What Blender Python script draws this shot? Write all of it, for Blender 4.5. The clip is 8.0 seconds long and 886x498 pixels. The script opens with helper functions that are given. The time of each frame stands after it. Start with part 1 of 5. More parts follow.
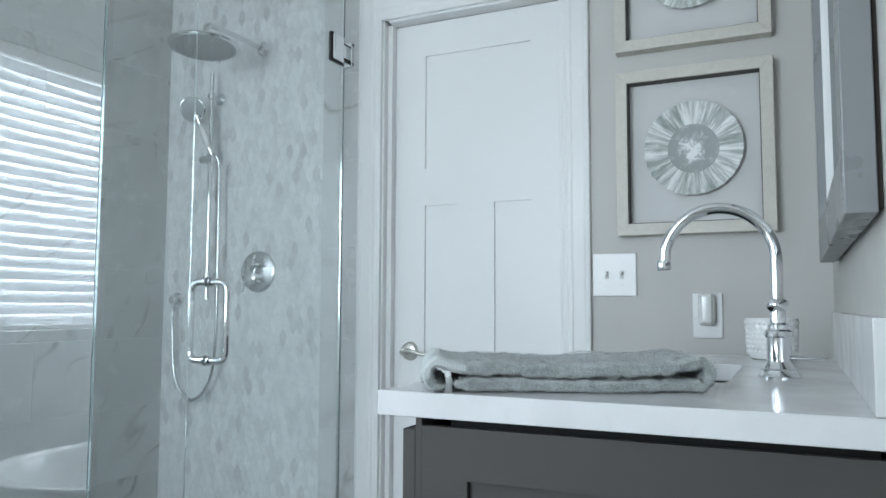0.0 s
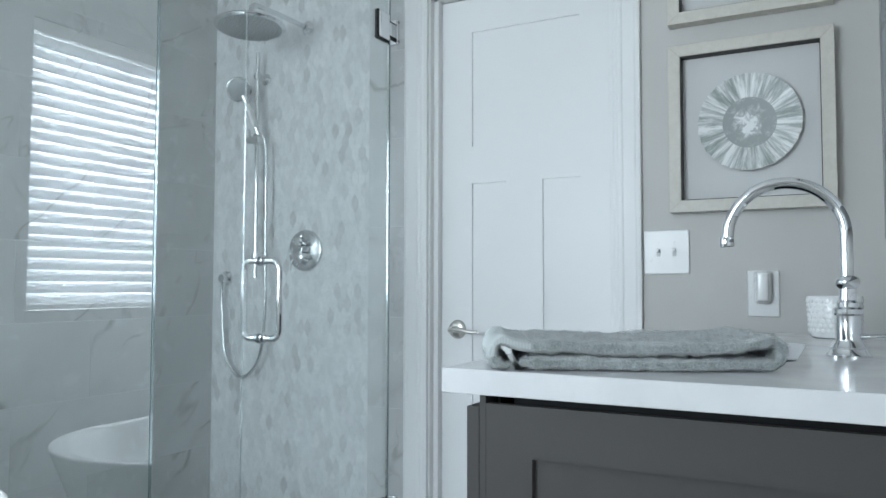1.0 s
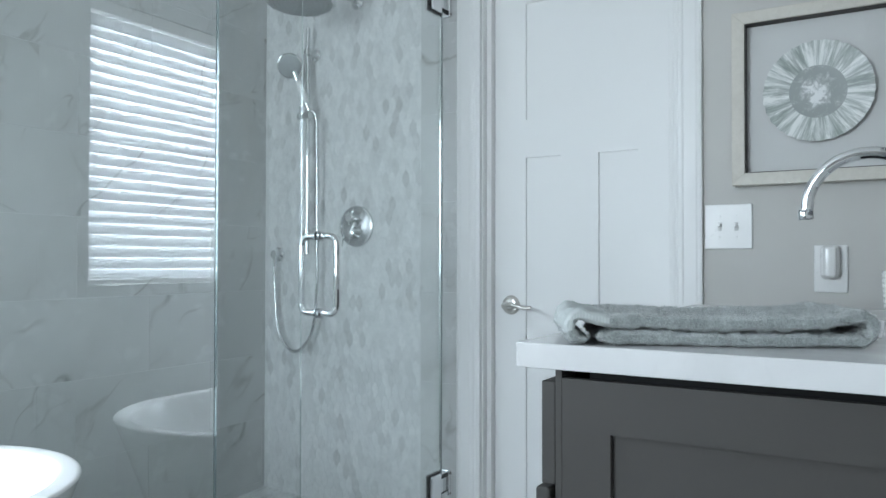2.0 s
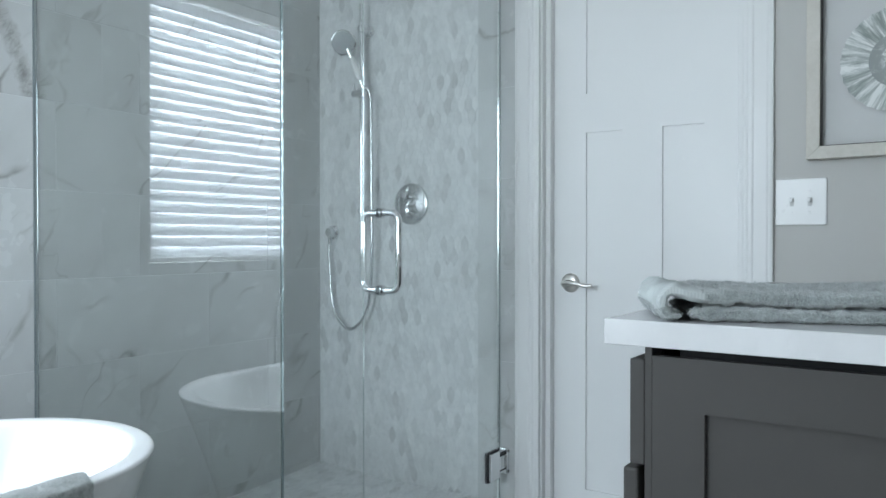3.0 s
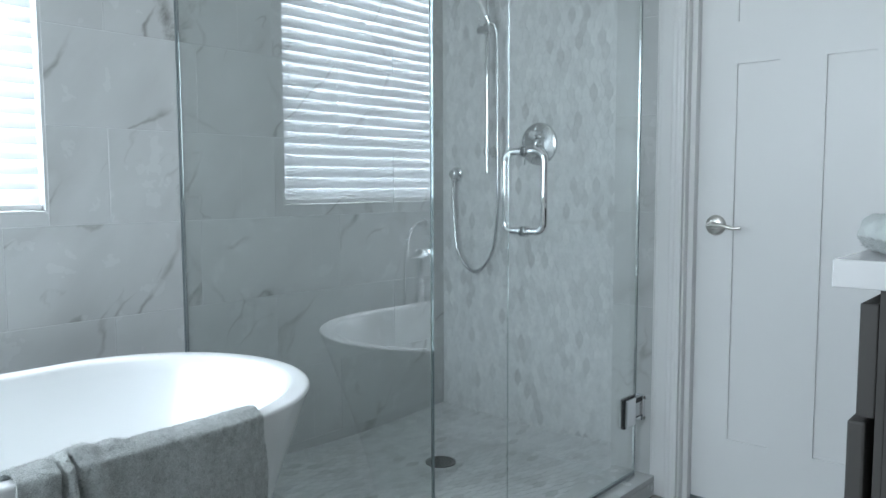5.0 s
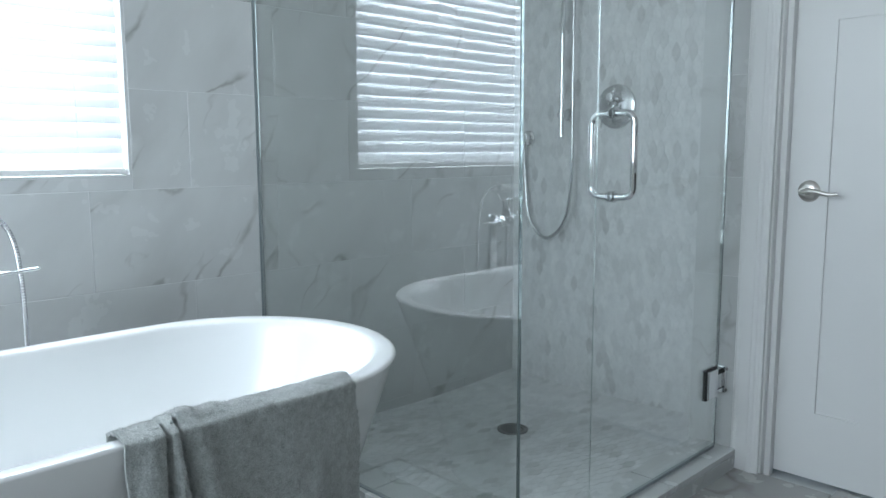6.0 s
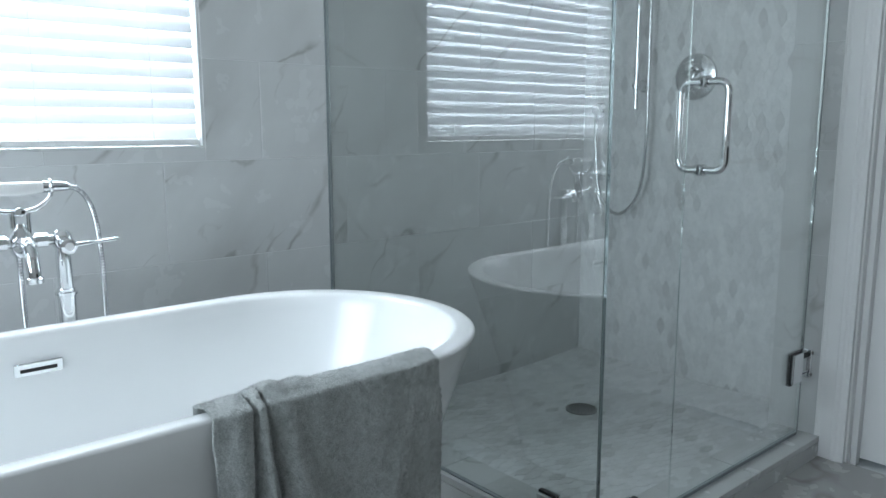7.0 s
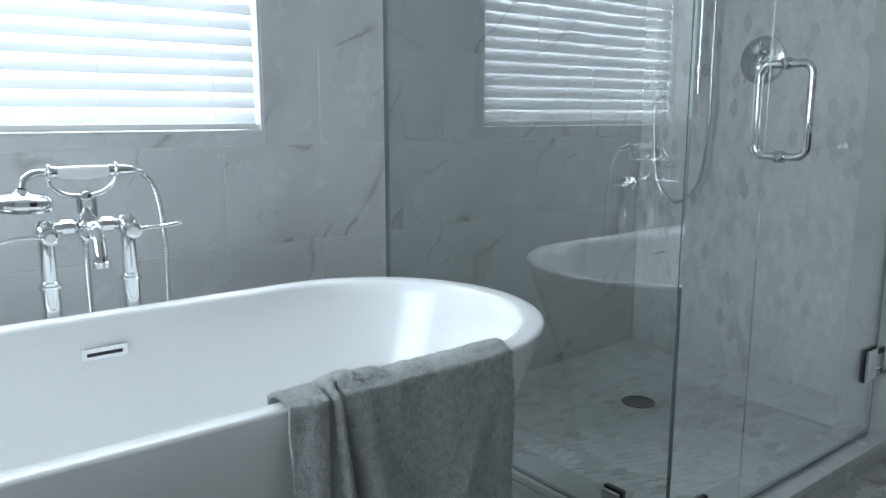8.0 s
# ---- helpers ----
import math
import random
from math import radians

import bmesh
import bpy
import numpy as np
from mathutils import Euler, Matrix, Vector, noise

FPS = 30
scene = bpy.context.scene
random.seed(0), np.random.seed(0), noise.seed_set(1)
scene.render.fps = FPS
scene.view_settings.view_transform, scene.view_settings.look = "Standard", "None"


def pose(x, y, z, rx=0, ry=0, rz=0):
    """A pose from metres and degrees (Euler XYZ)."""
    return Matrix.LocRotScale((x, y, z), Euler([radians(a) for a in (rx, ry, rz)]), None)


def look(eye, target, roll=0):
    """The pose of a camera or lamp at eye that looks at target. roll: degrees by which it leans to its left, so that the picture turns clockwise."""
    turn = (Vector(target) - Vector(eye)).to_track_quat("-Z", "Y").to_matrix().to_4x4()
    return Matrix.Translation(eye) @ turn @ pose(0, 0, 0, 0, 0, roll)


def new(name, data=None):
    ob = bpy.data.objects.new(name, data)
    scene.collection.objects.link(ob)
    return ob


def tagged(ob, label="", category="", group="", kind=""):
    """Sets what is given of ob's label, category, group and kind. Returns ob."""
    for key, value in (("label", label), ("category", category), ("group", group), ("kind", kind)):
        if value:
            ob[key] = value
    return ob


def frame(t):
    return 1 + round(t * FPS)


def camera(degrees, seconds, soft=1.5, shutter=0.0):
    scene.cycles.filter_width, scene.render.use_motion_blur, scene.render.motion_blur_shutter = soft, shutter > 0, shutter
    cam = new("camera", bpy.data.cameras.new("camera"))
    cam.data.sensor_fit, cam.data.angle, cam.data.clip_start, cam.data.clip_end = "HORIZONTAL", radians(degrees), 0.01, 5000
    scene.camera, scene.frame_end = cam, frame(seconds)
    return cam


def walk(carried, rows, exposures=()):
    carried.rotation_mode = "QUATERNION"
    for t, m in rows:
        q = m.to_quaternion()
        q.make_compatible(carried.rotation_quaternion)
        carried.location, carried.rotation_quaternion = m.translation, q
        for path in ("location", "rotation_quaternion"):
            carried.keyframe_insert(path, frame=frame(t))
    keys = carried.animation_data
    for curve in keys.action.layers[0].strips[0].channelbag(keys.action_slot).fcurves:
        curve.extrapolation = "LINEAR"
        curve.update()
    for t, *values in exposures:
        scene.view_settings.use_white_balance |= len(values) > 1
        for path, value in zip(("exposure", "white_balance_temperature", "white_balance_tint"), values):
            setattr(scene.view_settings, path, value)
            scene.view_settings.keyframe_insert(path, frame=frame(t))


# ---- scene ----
cam = camera(60.9, 8.0)
PATH = [
    (0, (-2.295, -2.554, 1.078), (-0.489, -1.707, 1.23), 0.2),
    (0.5, (-2.296, -2.541, 1.073), (-0.511, -1.648, 1.202), 0.2),
    (1, (-2.304, -2.52, 1.077), (-0.54, -1.583, 1.172), 0.1),
    (1.5, (-2.31, -2.498, 1.075), (-0.57, -1.515, 1.138), 0.1),
    (3, (-2.324, -2.414, 1.066), (-0.67, -1.29, 1.044), 0.0),
    (3.5, (-2.334, -2.379, 1.061), (-0.712, -1.211, 1.012), 0.0),
    (4, (-2.348, -2.341, 1.057), (-0.76, -1.128, 0.976), 0.0),
    (4.5, (-2.353, -2.313, 1.054), (-0.81, -1.046, 0.933), -0.1),
    (6, (-2.388, -2.19, 1.049), (-0.995, -0.779, 0.791), -0.2),
    (6.5, (-2.395, -2.144, 1.04), (-1.054, -0.689, 0.749), -0.1),
    (7, (-2.399, -2.102, 1.036), (-1.11, -0.607, 0.716), -0.1),
    (7.5, (-2.414, -2.064, 1.032), (-1.166, -0.538, 0.693), -0.1),
    (8, (-2.424, -2.024, 1.029), (-1.212, -0.473, 0.676), 0.0),
]
walk(cam, [(t, look(eye, target, roll)) for t, eye, target, roll in PATH], [(0, 0.86, 5900, 5), (3, 0.73, 5900, 5), (4.5, 0.62, 5900, 5), (6.5, 0.39, 5900, 5), (8, 0.10, 5900, 5)])
# ---------------------------------------------------------------- world and light
world = bpy.data.worlds.new("sky")
scene.world = world
world.use_nodes = True
wn = world.node_tree
sky = wn.nodes.new("ShaderNodeTexSky")
sky.sky_type = "NISHITA"
sky.sun_disc = False
sky.sun_elevation, sky.sun_rotation = radians(50), radians(20)
wn.nodes["Background"].inputs["Strength"].default_value = 0.12
wn.links.new(sky.outputs["Color"], wn.nodes["Background"].inputs["Color"])


def area_lamp(name, m, sx, sy, watts, colour):
    data = bpy.data.lights.new(name, "AREA")
    data.shape, data.size, data.size_y, data.energy, data.color = "RECTANGLE", sx, sy, watts, colour
    ob = new(name, data)
    ob.matrix_world = m
    return ob


WIN_R, WIN_L, WIN_B, WIN_T = -1.488, -2.60, 0.978, 2.04
area_lamp("window_daylight", look(((WIN_R + WIN_L) / 2, 1.22, 2.25), ((WIN_R + WIN_L) / 2, 0.0, 1.50)), 2.8, 1.5, 620, (0.93, 0.97, 1.0))
WEST = (-1.78, -0.45, 0.95, 2.15)             # added unseen west window, for fill light: y, y, z, z
# fill lamp added outside the unseen west opening
area_lamp("west_fill_lamp", look((-3.92, -1.115, 1.55), (0.0, -1.00, 1.40)), 1.25, 1.15, 32, (0.93, 0.97, 1.0))

# ---------------------------------------------------------------- materials


class Mat:
    """A small node graph builder."""

    def __init__(self, name, rough=0.5, metal=0.0, colour=(0.8, 0.8, 0.8), coat=0.0, spec=0.5):
        self.m = bpy.data.materials.new(name)
        self.m.use_nodes = True
        self.t = self.m.node_tree
        self.b = self.t.nodes["Principled BSDF"]
        self.b.inputs["Base Color"].default_value = (*colour, 1)
        self.b.inputs["Roughness"].default_value = rough
        self.b.inputs["Metallic"].default_value = metal
        self.b.inputs["Coat Weight"].default_value = coat
        self.b.inputs["Specular IOR Level"].default_value = spec

    def node(self, kind, **values):
        n = self.t.nodes.new("ShaderNode" + kind)
        for k, v in values.items():
            n.inputs[k.replace("_", " ")].default_value = v
        return n

    def link(self, a, b):
        self.t.links.new(a, b)

    def coords(self, scale=(1, 1, 1), shuffle=0.0):
        tc = self.node("TexCoord")
        mp = self.node("Mapping")
        mp.inputs["Scale"].default_value = scale
        self.link(tc.outputs["Object"], mp.inputs["Vector"])
        if shuffle:
            oi = self.node("ObjectInfo")
            mul = self.node("VectorMath")
            mul.operation = "SCALE"
            mul.inputs[0].default_value = (shuffle, shuffle * 1.7, shuffle * 0.6)
            self.link(oi.outputs["Random"], mul.inputs["Scale"])
            self.link(mul.outputs[0], mp.inputs["Location"])
        return mp.outputs["Vector"]

    def noise(self, vec, scale, detail=4.0, rough=0.55, distortion=0.0):
        n = self.node("TexNoise", Scale=scale, Detail=detail, Roughness=rough, Distortion=distortion)
        self.link(vec, n.inputs["Vector"])
        return n.outputs["Fac"]

    def ramp(self, fac, stops):
        r = self.node("ValToRGB")
        e = r.color_ramp.elements
        while len(e) < len(stops):
            e.new(0.5)
        for el, (p, c) in zip(e, stops):
            el.position = p
            el.color = (c, c, c, 1) if isinstance(c, (int, float)) else (*c, 1)
        self.link(fac, r.inputs["Fac"])
        return r.outputs["Color"]

    def mix(self, fac, a, b, blend="MIX"):
        n = self.node("Mix")
        n.data_type, n.blend_type = "RGBA", blend
        for sock, v in ((n.inputs[0], fac), (n.inputs[6], a), (n.inputs[7], b)):
            if isinstance(v, (int, float)):
                sock.default_value = v
            elif isinstance(v, tuple):
                sock.default_value = (*v, 1)
            else:
                self.link(v, sock)
        return n.outputs[2]

    def colour(self, sock):
        self.link(sock, self.b.inputs["Base Color"])
        return self

    def rough(self, sock):
        self.link(sock, self.b.inputs["Roughness"])
        return self

    def bump(self, height, strength=0.1, distance=0.002):
        n = self.node("Bump", Strength=strength, Distance=distance)
        self.link(height, n.inputs["Height"])
        self.link(n.outputs["Normal"], self.b.inputs["Normal"])
        return self


def paint(name, colour, rough=0.45, vary=0.04, grain=180.0, bump=0.05, spec=0.5):
    k = Mat(name, rough=rough, spec=spec)
    v = k.coords()
    big = k.noise(v, 2.3, 3)
    dark = tuple(c * (1 - vary) for c in colour)
    k.colour(k.mix(big, dark, colour))
    k.rough(k.ramp(k.noise(v, 9, 3), [(0.3, rough * 0.85), (0.7, min(1, rough * 1.15))]))
    k.bump(k.noise(v, grain, 2), bump, 0.001)
    return k.m


def marble(name, base, vein, rough, scale=1.0, shuffle=37.0, amount=0.62, band=None):
    """Pale stone with clouds, thin broken slanting veins and their soft halos."""
    k = Mat(name, rough=rough, coat=0.15)
    v = k.coords(shuffle=shuffle)
    turn_ = k.node("Mapping")
    turn_.inputs["Rotation"].default_value = (radians(20), radians(48), radians(12))
    k.link(v, turn_.inputs["Vector"])
    pull = k.node("Mapping")
    pull.inputs["Scale"].default_value = (0.55, 1.0, 1.25)
    k.link(turn_.outputs["Vector"], pull.inputs["Vector"])
    lean = pull.outputs["Vector"]
    warp = k.node("TexNoise", Scale=5.5 * scale, Detail=4.0, Roughness=0.6)
    k.link(lean, warp.inputs["Vector"])
    add = k.node("VectorMath")
    add.operation = "MULTIPLY_ADD"
    k.link(warp.outputs["Color"], add.inputs[0])
    add.inputs[1].default_value = (0.10, 0.10, 0.10)
    k.link(lean, add.inputs[2])

    def ridge(scale_, level, stops, detail):
        n = k.noise(add.outputs[0], scale_ * scale, detail, 0.5)
        sub = k.node("Math")
        sub.operation = "SUBTRACT"
        sub.inputs[1].default_value = level
        k.link(n, sub.inputs[0])
        ab = k.node("Math")
        ab.operation = "ABSOLUTE"
        k.link(sub.outputs[0], ab.inputs[0])
        return k.ramp(ab.outputs[0], stops)

    thin = ridge(1.7, 0.50, [(0.0, 1.0), (0.0035, 0.7), (0.010, 0.0)], 2.5)
    halo = ridge(1.7, 0.50, [(0.0, 0.34), (0.03, 0.16), (0.075, 0.0)], 2.5)
    hair = ridge(3.6, 0.47, [(0.0, 0.75), (0.004, 0.4), (0.011, 0.0)], 3.0)
    mask = k.ramp(k.noise(v, 3.1 * scale, 2), [(0.42, 0.0), (0.57, 1.0)])
    mask2 = k.ramp(k.noise(v, 4.3 * scale, 2, 0.5, 0.3), [(0.52, 0.0), (0.64, 1.0)])
    soft_mask = k.ramp(k.noise(v, 2.2 * scale, 2), [(0.40, 0.0), (0.66, 1.0)])
    lines = k.mix(1.0, k.mix(1.0, thin, mask, "MULTIPLY"), k.mix(1.0, hair, mask2, "MULTIPLY"), "LIGHTEN")
    strength = k.mix(1.0, lines, k.mix(1.0, halo, soft_mask, "MULTIPLY"), "LIGHTEN")
    if band:
        # one broad streaky vein through a point of the wall, with the normal (nx, nz)
        x0, z0, nx, nz = band
        pos = k.node("NewGeometry").outputs["Position"]
        dot = k.node("VectorMath")
        dot.operation = "DOT_PRODUCT"
        dot.inputs[1].default_value = (nx, 0, nz)
        k.link(pos, dot.inputs[0])
        wav = k.noise(pos, 9, 5, 0.65, 0.4)
        off = k.node("Math")
        off.operation = "MULTIPLY_ADD"
        off.inputs[1].default_value = 0.09
        off.inputs[2].default_value = -(x0 * nx + z0 * nz) - 0.045
        k.link(wav, off.inputs[0])
        tot = k.node("Math")
        tot.operation = "ADD"
        k.link(dot.outputs["Value"], tot.inputs[0])
        k.link(off.outputs[0], tot.inputs[1])
        far_ = k.node("Math")
        far_.operation = "ABSOLUTE"
        k.link(tot.outputs[0], far_.inputs[0])
        body_ = k.ramp(far_.outputs[0], [(0.0, 0.95), (0.018, 0.62), (0.038, 0.0)])
        streak = k.ramp(k.noise(lean, 34, 4, 0.7, 0.6), [(0.36, 0.35), (0.62, 1.0)])
        strength = k.mix(1.0, strength, k.mix(1.0, body_, streak, "MULTIPLY"), "LIGHTEN")
    cloud = k.ramp(k.noise(lean, 3.2 * scale, 6, 0.62, 0.3), [(0.36, 0.0), (0.70, 1.0)])
    soft = k.mix(cloud, base, tuple(b * 0.90 for b in base))
    k.colour(k.mix(k.mix(amount, (0, 0, 0), strength), soft, vein))
    k.rough(k.ramp(k.noise(v, 11, 3), [(0.3, rough * 0.85), (0.7, rough * 1.2)]))
    k.bump(k.noise(v, 40, 3), 0.02, 0.001)
    return k.m


tile_marble = marble("polished_marble_tile", (0.655, 0.667, 0.664), (0.20, 0.19, 0.175), 0.24, amount=0.60)
veined_tile = marble("broad_veined_marble_tile", (0.655, 0.667, 0.664), (0.20, 0.19, 0.175), 0.24, amount=0.85, band=(-1.135, 1.665, 0.93, 0.36))
floor_marble = marble("floor_marble_tile", (0.45, 0.445, 0.435), (0.18, 0.165, 0.15), 0.25, 0.8)
grout_white = paint("white_grout", (0.72, 0.73, 0.73), 0.9, 0.06, 300, 0.3)
grout_grey = paint("pale_grey_grout", (0.62, 0.64, 0.64), 0.9, 0.08, 300, 0.3)
wall_paint = paint("warm_grey_wall_paint", (0.575, 0.565, 0.54), 0.6, 0.03, 420, 0.12)
white_paint = paint("white_semigloss_paint", (0.86, 0.86, 0.855), 0.38, 0.02, 220, 0.03, 0.35)
ceiling_paint = paint("flat_white_ceiling_paint", (0.8, 0.8, 0.79), 0.85, 0.02, 300, 0.1)
cabinet_paint = paint("grey_cabinet_paint", (0.072, 0.068, 0.064), 0.5, 0.05, 260, 0.04, 0.25)
cabinet_dark = paint("dark_toe_kick", (0.05, 0.048, 0.045), 0.7, 0.1)
mirror_paint = paint("pale_grey_lacquer", (0.23, 0.235, 0.24), 0.3, 0.03, 300, 0.02)
back_board = paint("dark_brown_backing_board", (0.03, 0.022, 0.018), 0.8, 0.2)
# near-black brown that includes the shade inside the picture frames
shade_lip = paint("dark_brown_shade_lining", (0.05, 0.045, 0.04), 0.6, 0.1)
mat_board = paint("off_white_mat_board", (0.66, 0.66, 0.65), 0.85, 0.02, 600, 0.1)
plastic_white = paint("white_plastic", (0.80, 0.80, 0.79), 0.3, 0.02, 100, 0.01)
acrylic = Mat("glossy_white_acrylic", 0.2, 0.0, (0.775, 0.785, 0.785), 0.1, 0.45).m
quartz = marble("white_quartz", (0.73, 0.73, 0.73), (0.62, 0.62, 0.62), 0.2, 2.0, 0.0, 0.3)
chrome = Mat("polished_chrome", 0.05, 1.0, (0.78, 0.79, 0.80)).m
dull_chrome = Mat("satin_chrome", 0.2, 1.0, (0.62, 0.63, 0.64)).m
nickel = Mat("brushed_nickel", 0.28, 1.0, (0.62, 0.60, 0.57)).m
steel_dark = Mat("dark_drain_metal", 0.4, 1.0, (0.22, 0.22, 0.21)).m
# black for rubber, and for shade put into gaps, holes and slots
black_gap = Mat("black_rubber_and_gap_shade", 0.7, 0.0, (0.012, 0.012, 0.012)).m
porcelain = Mat("white_porcelain_grip", 0.15, 0.0, (0.80, 0.80, 0.79), 0.3).m
ink = Mat("grey_ink", 0.8, 0.0, (0.2, 0.2, 0.2)).m
mirror_glass = Mat("mirror_silver", 0.01, 1.0, (0.86, 0.88, 0.88)).m
grey_rubber = Mat("grey_nozzle_rubber", 0.35, 0.3, (0.36, 0.38, 0.39)).m
gasket = Mat("clear_grey_gasket", 0.35, 0.0, (0.25, 0.28, 0.29)).m


def mosaic_material():
    k = Mat("pale_marble_mosaic", rough=0.26, coat=0.1)
    g, o = k.node("NewGeometry"), k.node("ObjectInfo")
    add = k.node("Math")
    add.operation = "ADD"
    k.link(g.outputs["Random Per Island"], add.inputs[0])
    k.link(o.outputs["Random"], add.inputs[1])
    fr = k.node("Math")
    fr.operation = "FRACT"
    k.link(add.outputs[0], fr.inputs[0])
    tone = k.ramp(fr.outputs[0], [(0.0, (0.48, 0.49, 0.49)), (0.09, (0.66, 0.675, 0.675)), (0.42, (0.77, 0.785, 0.79)), (0.8, (0.82, 0.835, 0.84)), (1.0, (0.87, 0.88, 0.88))])
    world_pos = g.outputs["Position"]
    cloud = k.noise(world_pos, 26, 5, 0.6, 0.6)
    speck = k.ramp(k.noise(world_pos, 60, 4, 0.7, 1.5), [(0.3, 0.70), (0.5, 1.0)])
    c = k.mix(0.35, tone, k.ramp(cloud, [(0.3, 0.64), (0.7, 0.96)]), "MIX")
    k.colour(k.mix(0.5, c, k.mix(1.0, c, speck, "MULTIPLY")))
    k.bump(k.noise(world_pos, 90, 3), 0.05, 0.001)
    return k.m


mosaic_stone = mosaic_material()


def glass_material(name, tint, f0, top):
    m = bpy.data.materials.new(name)
    m.use_nodes = True
    t = m.node_tree
    t.nodes.remove(t.nodes["Principled BSDF"])
    out = t.nodes["Material Output"]
    lw = t.nodes.new("ShaderNodeLayerWeight")
    lw.inputs["Blend"].default_value = 0.5
    p = t.nodes.new("ShaderNodeMath")
    p.operation = "POWER"
    p.inputs[1].default_value = 4.0
    mr = t.nodes.new("ShaderNodeMapRange")
    mr.inputs["To Min"].default_value, mr.inputs["To Max"].default_value = f0, top
    tr = t.nodes.new("ShaderNodeBsdfTransparent")
    tr.inputs["Color"].default_value = (*tint, 1)
    gl = t.nodes.new("ShaderNodeBsdfGlossy")
    gl.inputs["Roughness"].default_value = 0.0
    gl.inputs["Color"].default_value = (1, 1, 1, 1)
    mx = t.nodes.new("ShaderNodeMixShader")
    t.links.new(lw.outputs["Facing"], p.inputs[0])
    t.links.new(p.outputs[0], mr.inputs["Value"])
    t.links.new(mr.outputs["Result"], mx.inputs["Fac"])
    t.links.new(tr.outputs[0], mx.inputs[1])
    t.links.new(gl.outputs[0], mx.inputs[2])
    t.links.new(mx.outputs[0], out.inputs["Surface"])
    return m


shower_glass = glass_material("clear_shower_glass", (0.955, 0.972, 0.966), 0.21, 1.0)
inner_glass = glass_material("clear_inner_glass", (0.955, 0.972, 0.966), 0.0, 0.0)
front_glass = glass_material("clear_front_glass", (0.98, 0.99, 0.988), 0.045, 1.0)
picture_glass = glass_material("picture_glass", (0.98, 0.98, 0.98), 0.02, 0.8)
window_pane_glass = glass_material("window_glass", (0.95, 0.97, 0.97), 0.03, 0.8)
edge_glass = Mat("polished_glass_edge", 0.06, 0.9, (0.34, 0.40, 0.40), 0.3, 0.9).m


edge_mirror = Mat("edge_glint_mirror", 0.03, 1.0, (0.86, 0.90, 0.90), 0.0, 0.9).m


def slat_material():
    k = Mat("translucent_white_slat", rough=0.4, colour=(0.80, 0.81, 0.82))
    t = k.t
    tl = t.nodes.new("ShaderNodeBsdfTranslucent")
    tl.inputs["Color"].default_value = (0.80, 0.82, 0.84, 1)
    mx = t.nodes.new("ShaderNodeMixShader")
    mx.inputs["Fac"].default_value = 0.20
    t.links.new(k.b.outputs[0], mx.inputs[1])
    t.links.new(tl.outputs[0], mx.inputs[2])
    t.links.new(mx.outputs[0], t.nodes["Material Output"].inputs["Surface"])
    return k.m


slat_white = slat_material()


def towel_material(name, colour):
    k = Mat(name, rough=0.95, colour=colour, spec=0.1)
    k.b.inputs["Sheen Weight"].default_value = 1.0
    k.b.inputs["Sheen Roughness"].default_value = 0.45
    v = k.coords()
    pile = k.noise(v, 420, 4, 0.7)
    tuft = k.noise(v, 70, 4, 0.6)
    mixed = k.ramp(k.mix(0.65, tuft, pile), [(0.34, tuple(c * 0.46 for c in colour)), (0.66, tuple(min(1, c * 1.36) for c in colour))])
    k.colour(mixed)
    both = k.mix(0.5, pile, tuft)
    k.bump(both, 1.0, 0.006)
    return k.m


towel_green = towel_material("grey_green_terry", (0.46, 0.49, 0.48))
# same cloth again, its colour shifted for the light on the counter
towel_counter_light = towel_material("grey_green_terry_counter_light", (0.43, 0.465, 0.455))


def band_material():
    k = Mat("woven_towel_band", rough=0.9, spec=0.1)
    v = k.coords()
    w = k.node("TexWave", Scale=170.0, Distortion=0.6)
    w.bands_direction = "X"
    k.link(v, w.inputs["Vector"])
    k.colour(k.ramp(w.outputs["Fac"], [(0.2, (0.51, 0.54, 0.535)), (0.8, (0.57, 0.60, 0.59))]))
    k.bump(w.outputs["Fac"], 0.2, 0.001)
    return k.m


towel_band = band_material()


def frame_wood_material():
    k = Mat("whitewashed_wood", rough=0.5)
    v = k.coords((1, 4, 4))
    g = k.noise(v, 14, 6, 0.6, 0.5)
    k.colour(k.ramp(g, [(0.3, (0.59, 0.56, 0.50)), (0.7, (0.65, 0.62, 0.56))]))
    k.bump(k.noise(v, 120, 3), 0.1, 0.001)
    return k.m


frame_wood = frame_wood_material()


